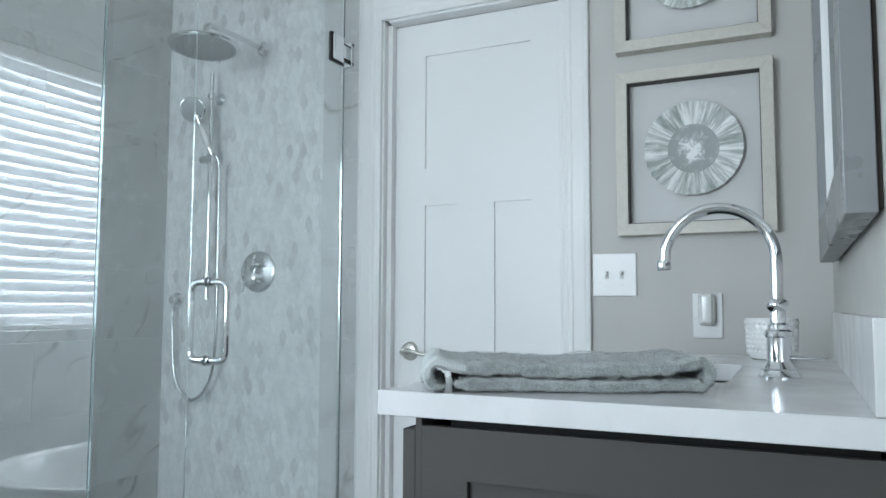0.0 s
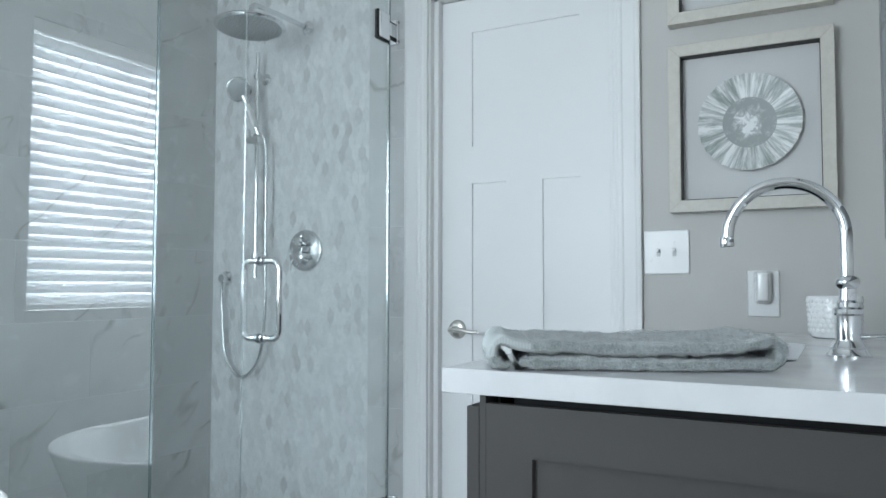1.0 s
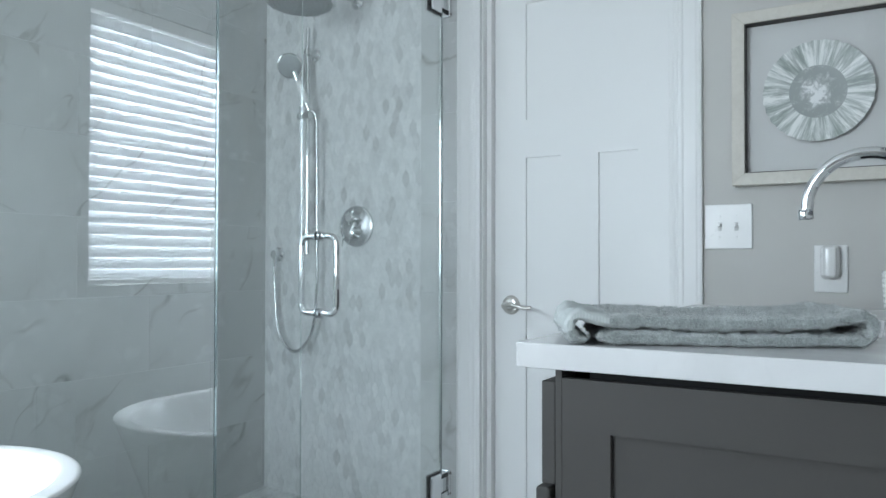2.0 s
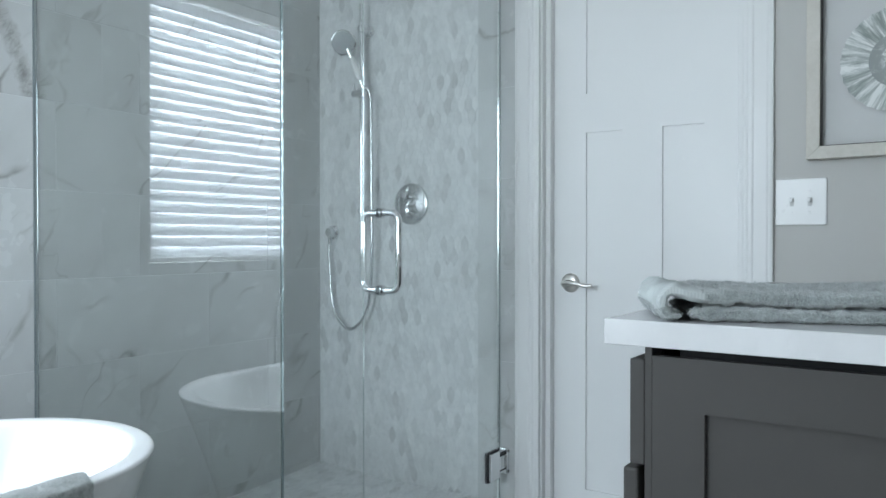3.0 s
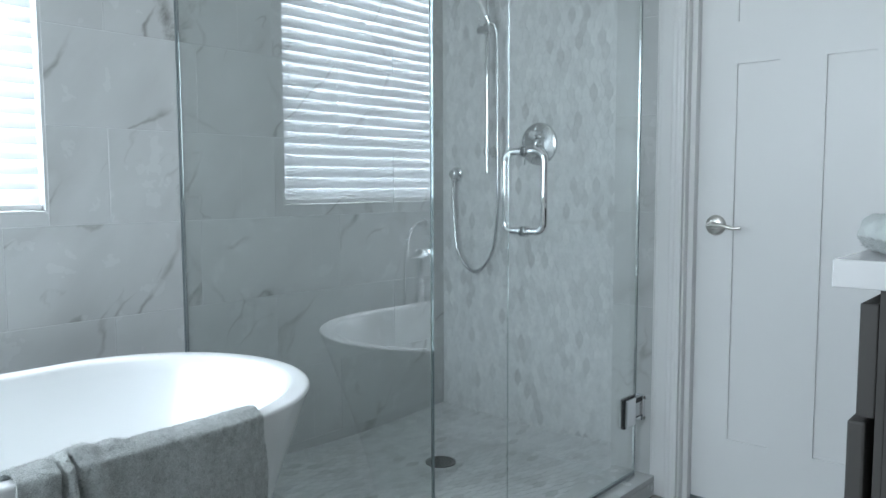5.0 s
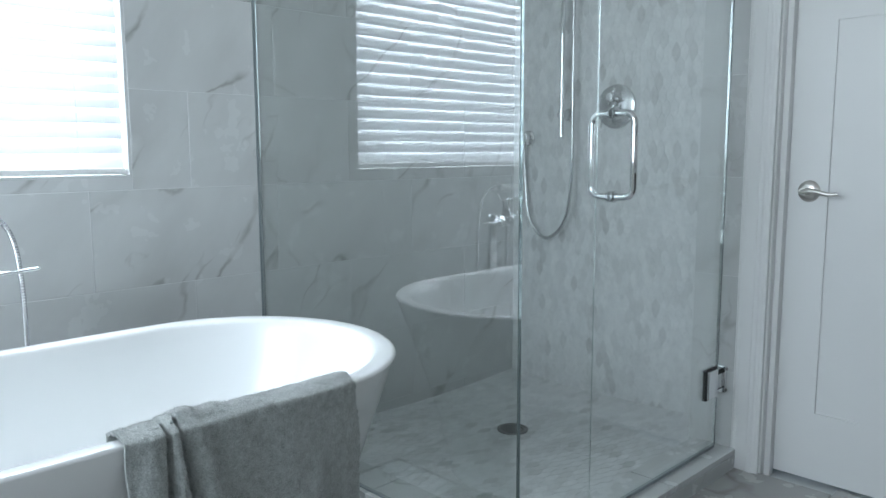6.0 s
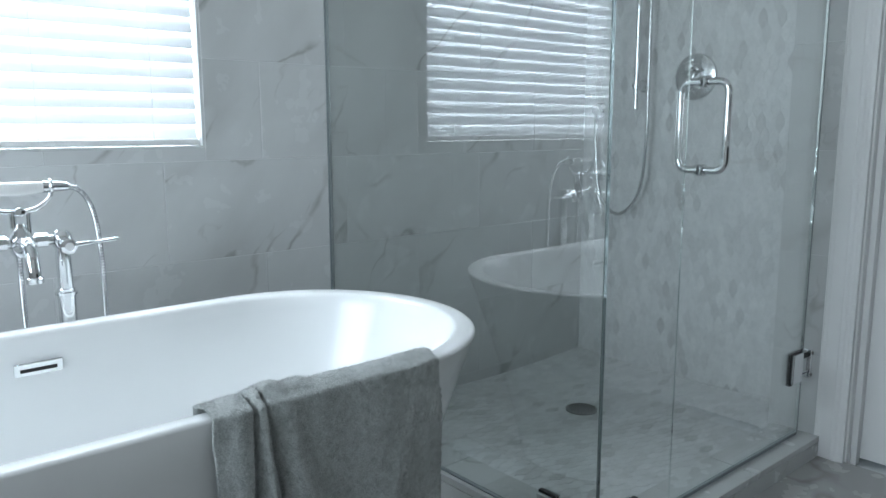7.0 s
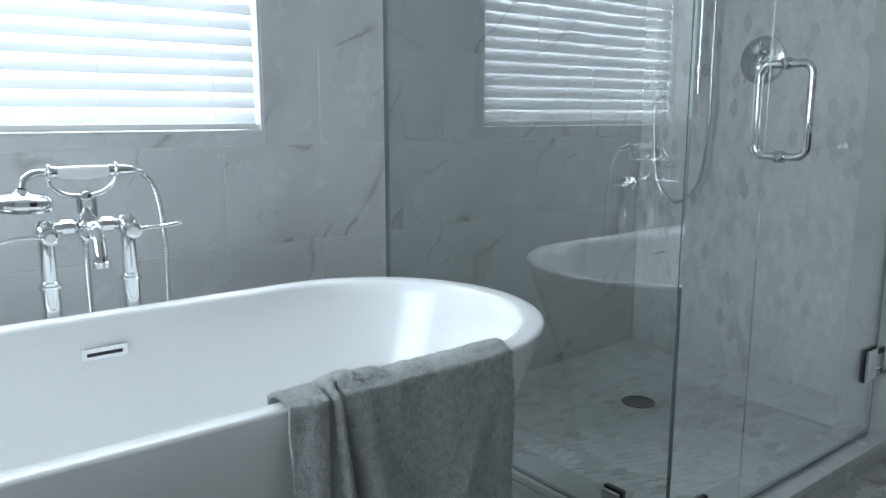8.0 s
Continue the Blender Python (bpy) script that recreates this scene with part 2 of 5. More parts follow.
def plate_material(name, rim):
    k = Mat(name, rough=0.4, coat=0.0, spec=0.35)
    v = k.coords()
    if rim:
        tc = k.node("TexCoord")
        gr = k.node("TexGradient")
        gr.gradient_type = "RADIAL"
        sw = k.node("Mapping")
        sw.inputs["Rotation"].default_value = (0, radians(90), 0)
        k.link(tc.outputs["Object"], sw.inputs["Vector"])
        k.link(sw.outputs["Vector"], gr.inputs["Vector"])
        comb = k.node("CombineXYZ")
        sc = k.node("Math")
        sc.operation = "MULTIPLY"
        sc.inputs[1].default_value = 7.0
        k.link(gr.outputs["Fac"], sc.inputs[0])
        k.link(sc.outputs[0], comb.inputs[0])
        ln = k.node("VectorMath")
        ln.operation = "LENGTH"
        k.link(tc.outputs["Object"], ln.inputs[0])
        k.link(ln.outputs["Value"], comb.inputs[1])
        n = k.noise(comb.outputs[0], 5.0, 5, 0.7, 0.5)
        k.colour(k.ramp(n, [(0.38, (0.30, 0.33, 0.31)), (0.47, (0.46, 0.49, 0.47)), (0.53, (0.66, 0.68, 0.66)), (0.60, (0.86, 0.87, 0.85))]))
    else:
        ln = k.node("VectorMath")
        ln.operation = "LENGTH"
        k.link(v, ln.inputs[0])
        near = k.ramp(ln.outputs["Value"], [(0.018, 0.62), (0.050, 0.36)])
        n = k.mix(0.5, k.noise(v, 48, 5, 0.65, 0.6), near)
        k.colour(k.ramp(n, [(0.44, (0.33, 0.35, 0.34)), (0.50, (0.46, 0.48, 0.47)), (0.56, (0.82, 0.83, 0.82))]))
    return k.m


plate_rim_glaze = plate_material("streaked_rim_glaze", True)
plate_well_glaze = plate_material("blotched_well_glaze", False)

# ---------------------------------------------------------------- mesh helpers


def to_mesh(bm, material, smooth=None, name="mesh"):
    me = bpy.data.meshes.new(name)
    bm.normal_update()
    flags = [f.smooth for f in bm.faces]
    bm.to_mesh(me)
    bm.free()
    for mt in (material if isinstance(material, (list, tuple)) else (material,)):
        me.materials.append(mt)
    if smooth:
        me.polygons.foreach_set("use_smooth", [True] * len(me.polygons))
    if smooth or (smooth is None and any(flags)):
        me.set_sharp_from_angle(angle=radians(38))
        if not smooth:
            me.polygons.foreach_set("use_smooth", flags)
    return me


def part(name, bm, material, parent=None, label="", smooth=None):
    ob = new(name, to_mesh(bm, material, smooth, name))
    if parent is not None:
        ob.parent = parent
    if label:
        tagged(ob, label)
    return ob


def thing(name, label, category, at=(0, 0, 0), group="", kind=""):
    ob = new(name)
    ob.empty_display_size = 0.05
    ob.location = at
    return tagged(ob, label, category, group, kind)


def box(lo, hi, bevel=0.0, bm=None, segs=2):
    own = bmesh.new()
    bmesh.ops.create_cube(own, size=1)
    for v in own.verts:
        v.co = [l + (c + 0.5) * (h - l) for l, h, c in zip(lo, hi, v.co)]
    if bevel > 0:
        bmesh.ops.bevel(own, geom=own.edges[:], offset=bevel, segments=segs, profile=0.5, affect="EDGES")
    bmesh.ops.recalc_face_normals(own, faces=own.faces)
    return join(bm, own)


def join(bm, other):
    if bm is None:
        return other
    me = bpy.data.meshes.new("tmp")
    other.to_mesh(me)
    other.free()
    bm.from_mesh(me)
    bpy.data.meshes.remove(me)
    return bm


def tube(points, radius, n=14, bm=None, caps=True, closed=False):
    """A round bar along points; radius may be a list."""
    pts = [Vector(p) for p in points]
    rad = radius if isinstance(radius, (list, tuple)) else [radius] * len(pts)
    own = bmesh.new()
    rings = []
    up = None
    for i, p in enumerate(pts):
        a = pts[i - 1] if (i or closed) else p
        b = pts[(i + 1) % len(pts)] if (i < len(pts) - 1 or closed) else p
        d = (b - a).normalized()
        if up is None:
            up = d.orthogonal().normalized()
        up = (up - d * up.dot(d)).normalized()
        side = d.cross(up)
        rings.append([own.verts.new(p + (up * math.cos(k * math.tau / n) + side * math.sin(k * math.tau / n)) * rad[i]) for k in range(n)])
    for i in range(len(rings) - (0 if closed else 1)):
        a, b = rings[i], rings[(i + 1) % len(rings)]
        for k in range(n):
            own.faces.new((a[k], a[(k + 1) % n], b[(k + 1) % n], b[k]))
    if caps and not closed:
        own.faces.new(rings[0][::-1])
        own.faces.new(rings[-1])
    bmesh.ops.recalc_face_normals(own, faces=own.faces)
    for f in own.faces:
        f.smooth = True
    return join(bm, own)


def lathe(profile, m=None, n=32, bm=None):
    """Turns (radius, height) pairs round z, then places them with m."""
    own = bmesh.new()
    rings = []
    for r, z in profile:
        if r < 1e-6:
            rings.append([own.verts.new((0, 0, z))])
        else:
            rings.append([own.verts.new((r * math.cos(k * math.tau / n), r * math.sin(k * math.tau / n), z)) for k in range(n)])
    for a, b in zip(rings, rings[1:]):
        for k in range(n):
            j = (k + 1) % n
            if len(a) == 1 and len(b) == 1:
                continue
            if len(a) == 1:
                own.faces.new((a[0], b[j], b[k]))
            elif len(b) == 1:
                own.faces.new((a[k], a[j], b[0]))
            else:
                own.faces.new((a[k], a[j], b[j], b[k]))
    if m is not None:
        own.transform(m)
    bmesh.ops.recalc_face_normals(own, faces=own.faces)
    for f in own.faces:
        f.smooth = True
    return join(bm, own)


def facing(p, d):
    """A pose at p whose z axis points along d."""
    return Matrix.Translation(p) @ Vector(d).to_track_quat("Z", "Y").to_matrix().to_4x4()


def arc(centre, r, a0, a1, n, u, v):
    """Points of an arc in the plane of u and v, degrees."""
    c, u, v = Vector(centre), Vector(u), Vector(v)
    return [c + u * r * math.cos(radians(a0 + (a1 - a0) * i / n)) + v * r * math.sin(radians(a0 + (a1 - a0) * i / n)) for i in range(n + 1)]


def smooth_path(points, n=8):
    """Catmull-Rom through points."""
    p = [Vector(q) for q in points]
    p = [2 * p[0] - p[1]] + p + [2 * p[-1] - p[-2]]
    out = []
    for i in range(1, len(p) - 2):
        for k in range(n):
            t = k / n
            out.append(0.5 * (2 * p[i] + (p[i + 1] - p[i - 1]) * t + (2 * p[i - 1] - 5 * p[i] + 4 * p[i + 1] - p[i + 2]) * t * t
                              + (3 * p[i] - p[i - 1] - 3 * p[i + 1] + p[i + 2]) * t ** 3))
    out.append(p[-2])
    return out


def structure(name, bm, material, label, category, smooth=False):
    return tagged(part(name, bm, material, None, "", smooth), label, category, kind="structure")

# ---------------------------------------------------------------- the room
ROOM_L, ROOM_B, TOP = -3.70, -2.645, 2.62     # far side wall, vanity wall, ceiling height
MOSAIC_X, RETURN_Y = 0.222, -1.0              # shower's plumbing wall and where its recess ends
GLASS_Y, GLASS_X = -1.112, -1.072             # the shower's two glass planes
DOOR_X = 0.053
JAMB_L, JAMB_R, DOOR_TOP = -1.262, -1.885, 2.088

floor = structure("floor", box((ROOM_L - 0.2, ROOM_B - 0.2, -0.25), (MOSAIC_X + 0.3, 0.25, -0.012)), grout_grey, "pale grout bed under large marble floor tiles", "floor")
ceiling = structure("ceiling", box((ROOM_L - 0.2, ROOM_B - 0.2, TOP), (MOSAIC_X + 0.3, 0.25, TOP + 0.15)), ceiling_paint, "flat white bathroom ceiling", "ceiling")
bm = box((ROOM_L - 0.15, 0.0018, -0.1), (WIN_L, 0.15, TOP))
box((WIN_R, 0.0018, -0.1), (MOSAIC_X + 0.15, 0.15, TOP), bm=bm)
box((WIN_L, 0.0018, -0.1), (WIN_R, 0.15, WIN_B), bm=bm)
box((WIN_L, 0.0018, WIN_T), (WIN_R, 0.15, TOP), bm=bm)
wall_north = structure("wall_north", bm, grout_white, "tiled window wall of large veined marble tiles with white grout", "wall")
bm = box((MOSAIC_X + 0.0014, RETURN_Y - 0.1, -0.1), (MOSAIC_X + 0.15, 0.012, TOP))
wall_shower = structure("wall_shower", bm, grout_white, "shower wall of small pale marble mosaic pieces", "wall")
bm = box((0.0, RETURN_Y - 0.228, -0.1), (MOSAIC_X + 0.008, RETURN_Y, TOP))
box((0.0, ROOM_B, -0.1), (0.14, JAMB_R - 0.02, TOP), bm=bm)
box((0.0, JAMB_R - 0.02, DOOR_TOP + 0.02), (0.14, JAMB_L + 0.02, TOP), bm=bm)
wall_east = structure("wall_east", bm, wall_paint, "warm grey painted wall beside the white door", "wall")
wall_south = structure("wall_south", box((ROOM_L, ROOM_B - 0.12, -0.1), (0.14, ROOM_B, TOP)), wall_paint, "warm grey painted wall behind the vanity", "wall")
# west wall, cut open for the added fill light
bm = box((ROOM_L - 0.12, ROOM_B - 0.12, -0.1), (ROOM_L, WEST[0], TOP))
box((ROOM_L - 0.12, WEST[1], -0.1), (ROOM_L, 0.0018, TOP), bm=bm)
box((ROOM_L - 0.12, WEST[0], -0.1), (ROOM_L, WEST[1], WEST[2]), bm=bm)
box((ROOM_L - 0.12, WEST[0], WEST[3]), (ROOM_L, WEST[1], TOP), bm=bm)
wall_west = structure("wall_west", bm, wall_paint, "plain painted wall closing the room, with an added window for fill light", "wall")
closet = structure("wall_closet", box((0.30, JAMB_R - 0.2, -0.1), (0.36, JAMB_L + 0.03, TOP)), wall_paint, "plain wall behind the closed door", "wall")

# door casing and jambs
PROFILE = [(0.0, 0.0), (0.0, 0.0165), (0.006, 0.018), (0.012, 0.018), (0.017, 0.0195), (0.051, 0.021), (0.056, 0.0232), (0.066, 0.0232), (0.071, 0.021), (0.078, 0.0205), (0.083, 0.0185), (0.090, 0.0175), (0.090, 0.0)]


def casing(bm, y0, sign, z0, z1):
    """An upright moulding whose inner edge lies at y0; sign tells to which side it goes."""
    lo = [bm.verts.new((-d, y0 + sign * (0.090 - w), z0)) for w, d in PROFILE]
    hi = [bm.verts.new((-d, y0 + sign * (0.090 - w), z1)) for w, d in PROFILE]
    n = len(PROFILE)
    for i in range(n):
        bm.faces.new((lo[i], lo[(i + 1) % n], hi[(i + 1) % n], hi[i]))
    bm.faces.new(lo)
    bm.faces.new(hi[::-1])
    bmesh.ops.recalc_face_normals(bm, faces=bm.faces)
    return bm


trim = thing("door_casing", "white moulded wooden door casing with a deep jamb", "door casing", kind="structure")
part("casing_upright", casing(bmesh.new(), JAMB_L + 0.022, 1, -0.012, DOOR_TOP + 0.098), white_paint, trim)
part("casing_upright", casing(bmesh.new(), JAMB_R - 0.008, -1, -0.012, DOOR_TOP + 0.098), white_paint, trim)
bm = bmesh.new()
ends = []
for y in (JAMB_R - 0.007, JAMB_L + 0.021):
    ends.append([bm.verts.new((-d, y, DOOR_TOP + 0.008 + 0.090 - w)) for w, d in PROFILE])
for i in range(len(PROFILE)):
    j = (i + 1) % len(PROFILE)
    bm.faces.new((ends[0][i], ends[0][j], ends[1][j], ends[1][i]))
bmesh.ops.recalc_face_normals(bm, faces=bm.faces)
part("casing_head", bm, white_paint, trim)
part("caulk_line", box((-0.0196, -1.1535, -0.012), (-0.010, -1.1497, DOOR_TOP + 0.098)), white_paint, trim)
part("door_stop", box((0.024, JAMB_L - 0.002, -0.012), (0.0525, JAMB_L + 0.016, DOOR_TOP), 0.0008), white_paint, trim)
part("jamb", box((-0.002, JAMB_L + 0.016, -0.012), (0.14, JAMB_L + 0.034, DOOR_TOP + 0.02), 0.002), white_paint, trim)
part("jamb", box((-0.002, JAMB_R - 0.02, -0.012), (0.14, JAMB_R, DOOR_TOP + 0.02), 0.002), white_paint, trim)
part("jamb_head", box((-0.002, JAMB_R, DOOR_TOP), (0.14, JAMB_L, DOOR_TOP + 0.02), 0.002), white_paint, trim)

# door leaf: stiles, rails and three sunk panels
door = thing("door_1", "closed white three-panel wooden door with a brushed nickel lever", "door", (DOOR_X, 0, 0), kind="structure")
A, B = JAMB_L - 0.0022, JAMB_R + 0.0022
ST = (A, -1.382, -1.510, -1.642, -1.772, B)
Z = (0.006, 0.222, 1.430, 1.560, 1.966, DOOR_TOP - 0.003)


def leaf_bar(y0, y1, z0, z1, name):
    part(name, box((0, min(y0, y1), z0), (0.035, max(y0, y1), z1)), white_paint, door)


leaf_bar(A, ST[1], Z[0], Z[5], "stile")
leaf_bar(ST[4], B, Z[0], Z[5], "stile")
leaf_bar(ST[1], ST[4], Z[0], Z[1], "rail")
leaf_bar(ST[1], ST[4], Z[2], Z[3], "rail")
leaf_bar(ST[1], ST[4], Z[4], Z[5], "rail")
leaf_bar(ST[2], ST[3], Z[1], Z[2], "mullion")
for y0, y1, z0, z1 in ((ST[1], ST[4], Z[3], Z[4]), (ST[1], ST[2], Z[1], Z[2]), (ST[3], ST[4], Z[1], Z[2])):
    part("panel", box((0.008, y1 - 0.003, z0 - 0.003), (0.024, y0 + 0.003, z1 + 0.003)), white_paint, door)
lever = part("door_handle", lathe([(0, 0.012), (0.014, 0.012), (0.026, 0.010), (0.032, 0.005), (0.0335, 0.0)], facing((-0.0005, -1.327, 0.922), (-1, 0, 0))), nickel, door, "brushed nickel lever handle on a round rose")
part("neck", lathe([(0.011, 0.0), (0.010, 0.03), (0.012, 0.045), (0.0, 0.047)], facing((-0.010, -1.327, 0.922), (-1, 0, 0)), 20), nickel, lever)
pts = smooth_path([(-0.048, -1.322, 0.922), (-0.052, -1.345, 0.925), (-0.053, -1.372, 0.922), (-0.052, -1.400, 0.916), (-0.050, -1.424, 0.918)], 6)
part("grip", tube(pts, [0.0095 - 0.0045 * i / (len(pts) - 1) for i in range(len(pts))], 12), nickel, lever)

# window: frame, sash, panes outside the blind
win = thing("window_1", "white framed window behind lowered slatted blinds", "window", kind="structure")
W = WIN_R - WIN_L
for lo, hi in (((WIN_L, 0.095, WIN_B), (WIN_L + 0.045, 0.145, WIN_T)), ((WIN_R - 0.045, 0.095, WIN_B), (WIN_R, 0.145, WIN_T)),
               ((WIN_L + 0.045, 0.095, WIN_B), (WIN_R - 0.045, 0.145, WIN_B + 0.05)), ((WIN_L + 0.045, 0.095, WIN_T - 0.05), (WIN_R - 0.045, 0.145, WIN_T))):
    part("window_frame", box(lo, hi, 0.003), white_paint, win)
for z0, z1 in ((WIN_B + 0.05, WIN_T - 0.05),):
    pane = part("pane", box((WIN_L + 0.045, 0.118, z0), (WIN_R - 0.045, 0.122, z1)), window_pane_glass, win)
    pane.visible_shadow = False
for lo, hi in (((WIN_L, 0.0, WIN_B - 0.002), (WIN_R, 0.095, WIN_B + 0.006)), ((WIN_L, 0.001, WIN_B + 0.006), (WIN_L + 0.008, 0.095, WIN_T)), ((WIN_R - 0.008, 0.001, WIN_B + 0.006), (WIN_R, 0.095, WIN_T)), ((WIN_L + 0.008, 0.001, WIN_T - 0.008), (WIN_R - 0.008, 0.095, WIN_T))):
    part("reveal_tile", box(lo, hi, 0.001), tile_marble, win)

# unseen window, added so that the fill lamp has an opening
fill_win = thing("added_fill_window", "plain white framed window added out of view to light the room", "window", kind="structure")
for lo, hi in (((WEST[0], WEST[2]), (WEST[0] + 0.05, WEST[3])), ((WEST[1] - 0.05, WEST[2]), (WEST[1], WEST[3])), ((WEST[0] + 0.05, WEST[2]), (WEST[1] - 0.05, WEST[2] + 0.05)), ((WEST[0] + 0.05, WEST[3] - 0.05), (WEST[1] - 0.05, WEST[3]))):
    part("window_frame", box((ROOM_L - 0.10, lo[0], lo[1]), (ROOM_L - 0.04, hi[0], hi[1]), 0.003), white_paint, fill_win)

# blinds
blind = thing("window_blinds", "lowered white two inch slatted blinds glowing with daylight", "window blinds", ((WIN_L + WIN_R) / 2, 0.035, 0))
PITCH, SLAT = 0.0424, 0.0505
half = W / 2 - 0.012
sm = bmesh.new()
rows_ = []
for sx in (-half, half):
    ring = []
    for k in range(7):
        w = (k / 6 - 0.5) * SLAT
        ring.append((w, 0.0018 * (1 - (2 * w / SLAT) ** 2)))
    rows_.append([sm.verts.new((sx, w, c + 0.0013)) for w, c in ring] + [sm.verts.new((sx, w, c - 0.0013)) for w, c in ring[::-1]])
for k in range(14):
    sm.faces.new((rows_[0][k], rows_[0][(k + 1) % 14], rows_[1][(k + 1) % 14], rows_[1][k]))
sm.faces.new(rows_[0])
sm.faces.new(rows_[1][::-1])
bmesh.ops.recalc_face_normals(sm, faces=sm.faces)
slat_mesh = to_mesh(sm, slat_white, True, "slat")
count = int((WIN_T - 0.06 - WIN_B - 0.03) / PITCH) + 1
for i in range(count):
    s = new("slat", slat_mesh)
    s.parent = blind
    s.matrix_basis = pose(0, 0, WIN_B + 0.048 + i * PITCH, 70 + random.uniform(-0.6, 0.6), 0, 0)
part("bottom_rail", box((-half, -0.024, WIN_B + 0.008), (half, 0.024, WIN_B + 0.026), 0.004), plastic_white, blind)
part("head_rail", box((-half, -0.028, WIN_T - 0.055), (half, 0.028, WIN_T - 0.010), 0.003), plastic_white, blind)
for x in (-half + 0.13, -half + 0.42, half - 0.42, half - 0.13):
    for y in (-0.0275, 0.0275):
        part("ladder_cord", tube([(x, y, WIN_B + 0.02), (x, y, WIN_T - 0.05)], 0.0009, 6), slat_white, blind)

# shower curb, floor bed, drain
curb = thing("shower_curb", "low marble shower curb of pale veined slabs", "shower curb", kind="structure")
part("curb_core", box((GLASS_X - 0.012, -1.158, -0.012), (0.0, -1.022, 0.045)), grout_grey, curb)
part("curb_core", box((-1.086, -1.022, -0.012), (-0.962, 0.0, 0.045)), grout_grey, curb)
CURB_TOP = 0.066
xs = [-1.092, -0.82, -0.42, -0.001]
for a, b in zip(xs, xs[1:]):
    part("curb_slab", box((a + 0.001, -1.166, 0.046), (b - 0.001, -1.016, CURB_TOP), 0.002), tile_marble, curb)
ys = [-1.014, -0.55, -0.002]
for a, b in zip(ys, ys[1:]):
    part("curb_slab", box((-1.092, a + 0.001, 0.046), (-0.956, b - 0.001, CURB_TOP), 0.002), tile_marble, curb)
xs = [-1.084, -0.93, -0.62, -0.31, -0.001]
for a, b in zip(xs, xs[1:]):
    part("curb_facing", box((a + 0.001, -1.166, -0.004), (b - 0.001, -1.1585, 0.0445), 0.001), tile_marble, curb)
for a, b in ((-1.156, -0.84), (-0.84, -0.5), (-0.5, -0.002)):
    part("curb_facing", box((-1.094, a + 0.001, -0.004), (-1.0865, b - 0.001, 0.0445), 0.001), tile_marble, curb)

DRAIN = Vector((-0.285, -0.430))


def pan_z(x, y):
    """The height of the shower's floor, which falls to the drain."""
    d = (Vector((x, y)) - DRAIN).length
    return 0.006 + 0.045 * min(1.0, max(0.0, d - 0.05) / 0.62)


bm = bmesh.new()
n = 72
grid = [[bm.verts.new((-0.962 + (MOSAIC_X + 0.008 + 0.962) * i / n, -1.02 + 1.03 * j / n, 0)) for j in range(n + 1)] for i in range(n + 1)]
for i in range(n):
    for j in range(n):
        bm.faces.new((grid[i][j], grid[i + 1][j], grid[i + 1][j + 1], grid[i][j + 1]))
for v in bm.verts:
    v.co.z = pan_z(v.co.x, v.co.y) - 0.0010
shower_floor = structure("shower_floor", bm, grout_white, "sloping shower floor of small pale marble mosaic pieces", "shower floor", True)
drain = thing("shower_drain", "round dark metal shower drain with small holes", "drain", (DRAIN.x, DRAIN.y, pan_z(*DRAIN) + 0.001))
part("drain_ring", lathe([(0.058, 0.0), (0.058, 0.004), (0.050, 0.005), (0.050, 0.001)], None, 40), steel_dark, drain)
bm = lathe([(0.0, 0.002), (0.050, 0.002)], None, 40)
part("grate", bm, steel_dark, drain)
hole = to_mesh(lathe([(0.0, 0.0028), (0.0036, 0.0028), (0.004, 0.002)], None, 8), black_gap, True, "hole")
for ring, num in ((0.012, 6), (0.025, 12), (0.038, 18)):
    for k in range(num):
        h = new("drain_hole", hole)
        h.parent = drain
        h.location = (ring * math.cos(k * math.tau / num), ring * math.sin(k * math.tau / num), 0)

# ---------------------------------------------------------------- shower enclosure


def glass_panel(name, lo, hi, parent, edges, pane_glass, ends=(-1, 1), inner=None):
    """A pane; edges 'x' or 'y' names the axis on whose end faces the polished edge shows."""
    bm = box(lo, hi, 0.0012, segs=1)
    ax = "xyz".index(edges)
    for f in bm.faces:
        c = f.calc_center_median()
        if abs(f.normal.z) > 0.5 or any(f.normal[ax] * e > (0.5 if len(ends) == 2 else 0.9) for e in ends):
            f.material_index = 1
        elif f.normal.x > 0.9 and inner:
            f.material_index = 2
    ob = part(name, bm, (pane_glass, edge_glass, inner) if inner else (pane_glass, edge_glass), parent, "clear frameless glass with polished edges", False)
    return ob


GT = 0.0095
enclosure = thing("shower_enclosure", "frameless clear glass shower enclosure with fixed side and front panels", "shower enclosure")
glass_panel("side_panel", (GLASS_X - GT / 2, GLASS_Y + GT / 2 + 0.001, CURB_TOP + 0.004), (GLASS_X + GT / 2, -0.003, 2.20), enclosure, "y", shower_glass, inner=inner_glass)
glass_panel("front_panel", (GLASS_X - GT / 2, GLASS_Y - GT / 2, CURB_TOP + 0.004), (-0.790, GLASS_Y + GT / 2, 2.20), enclosure, "x", front_glass, (-1,))
part("wall_gasket", box((GLASS_X - 0.007, -0.0035, CURB_TOP + 0.001), (GLASS_X + 0.007, 0.0, 2.20)), gasket, enclosure, "thin grey silicone joint")
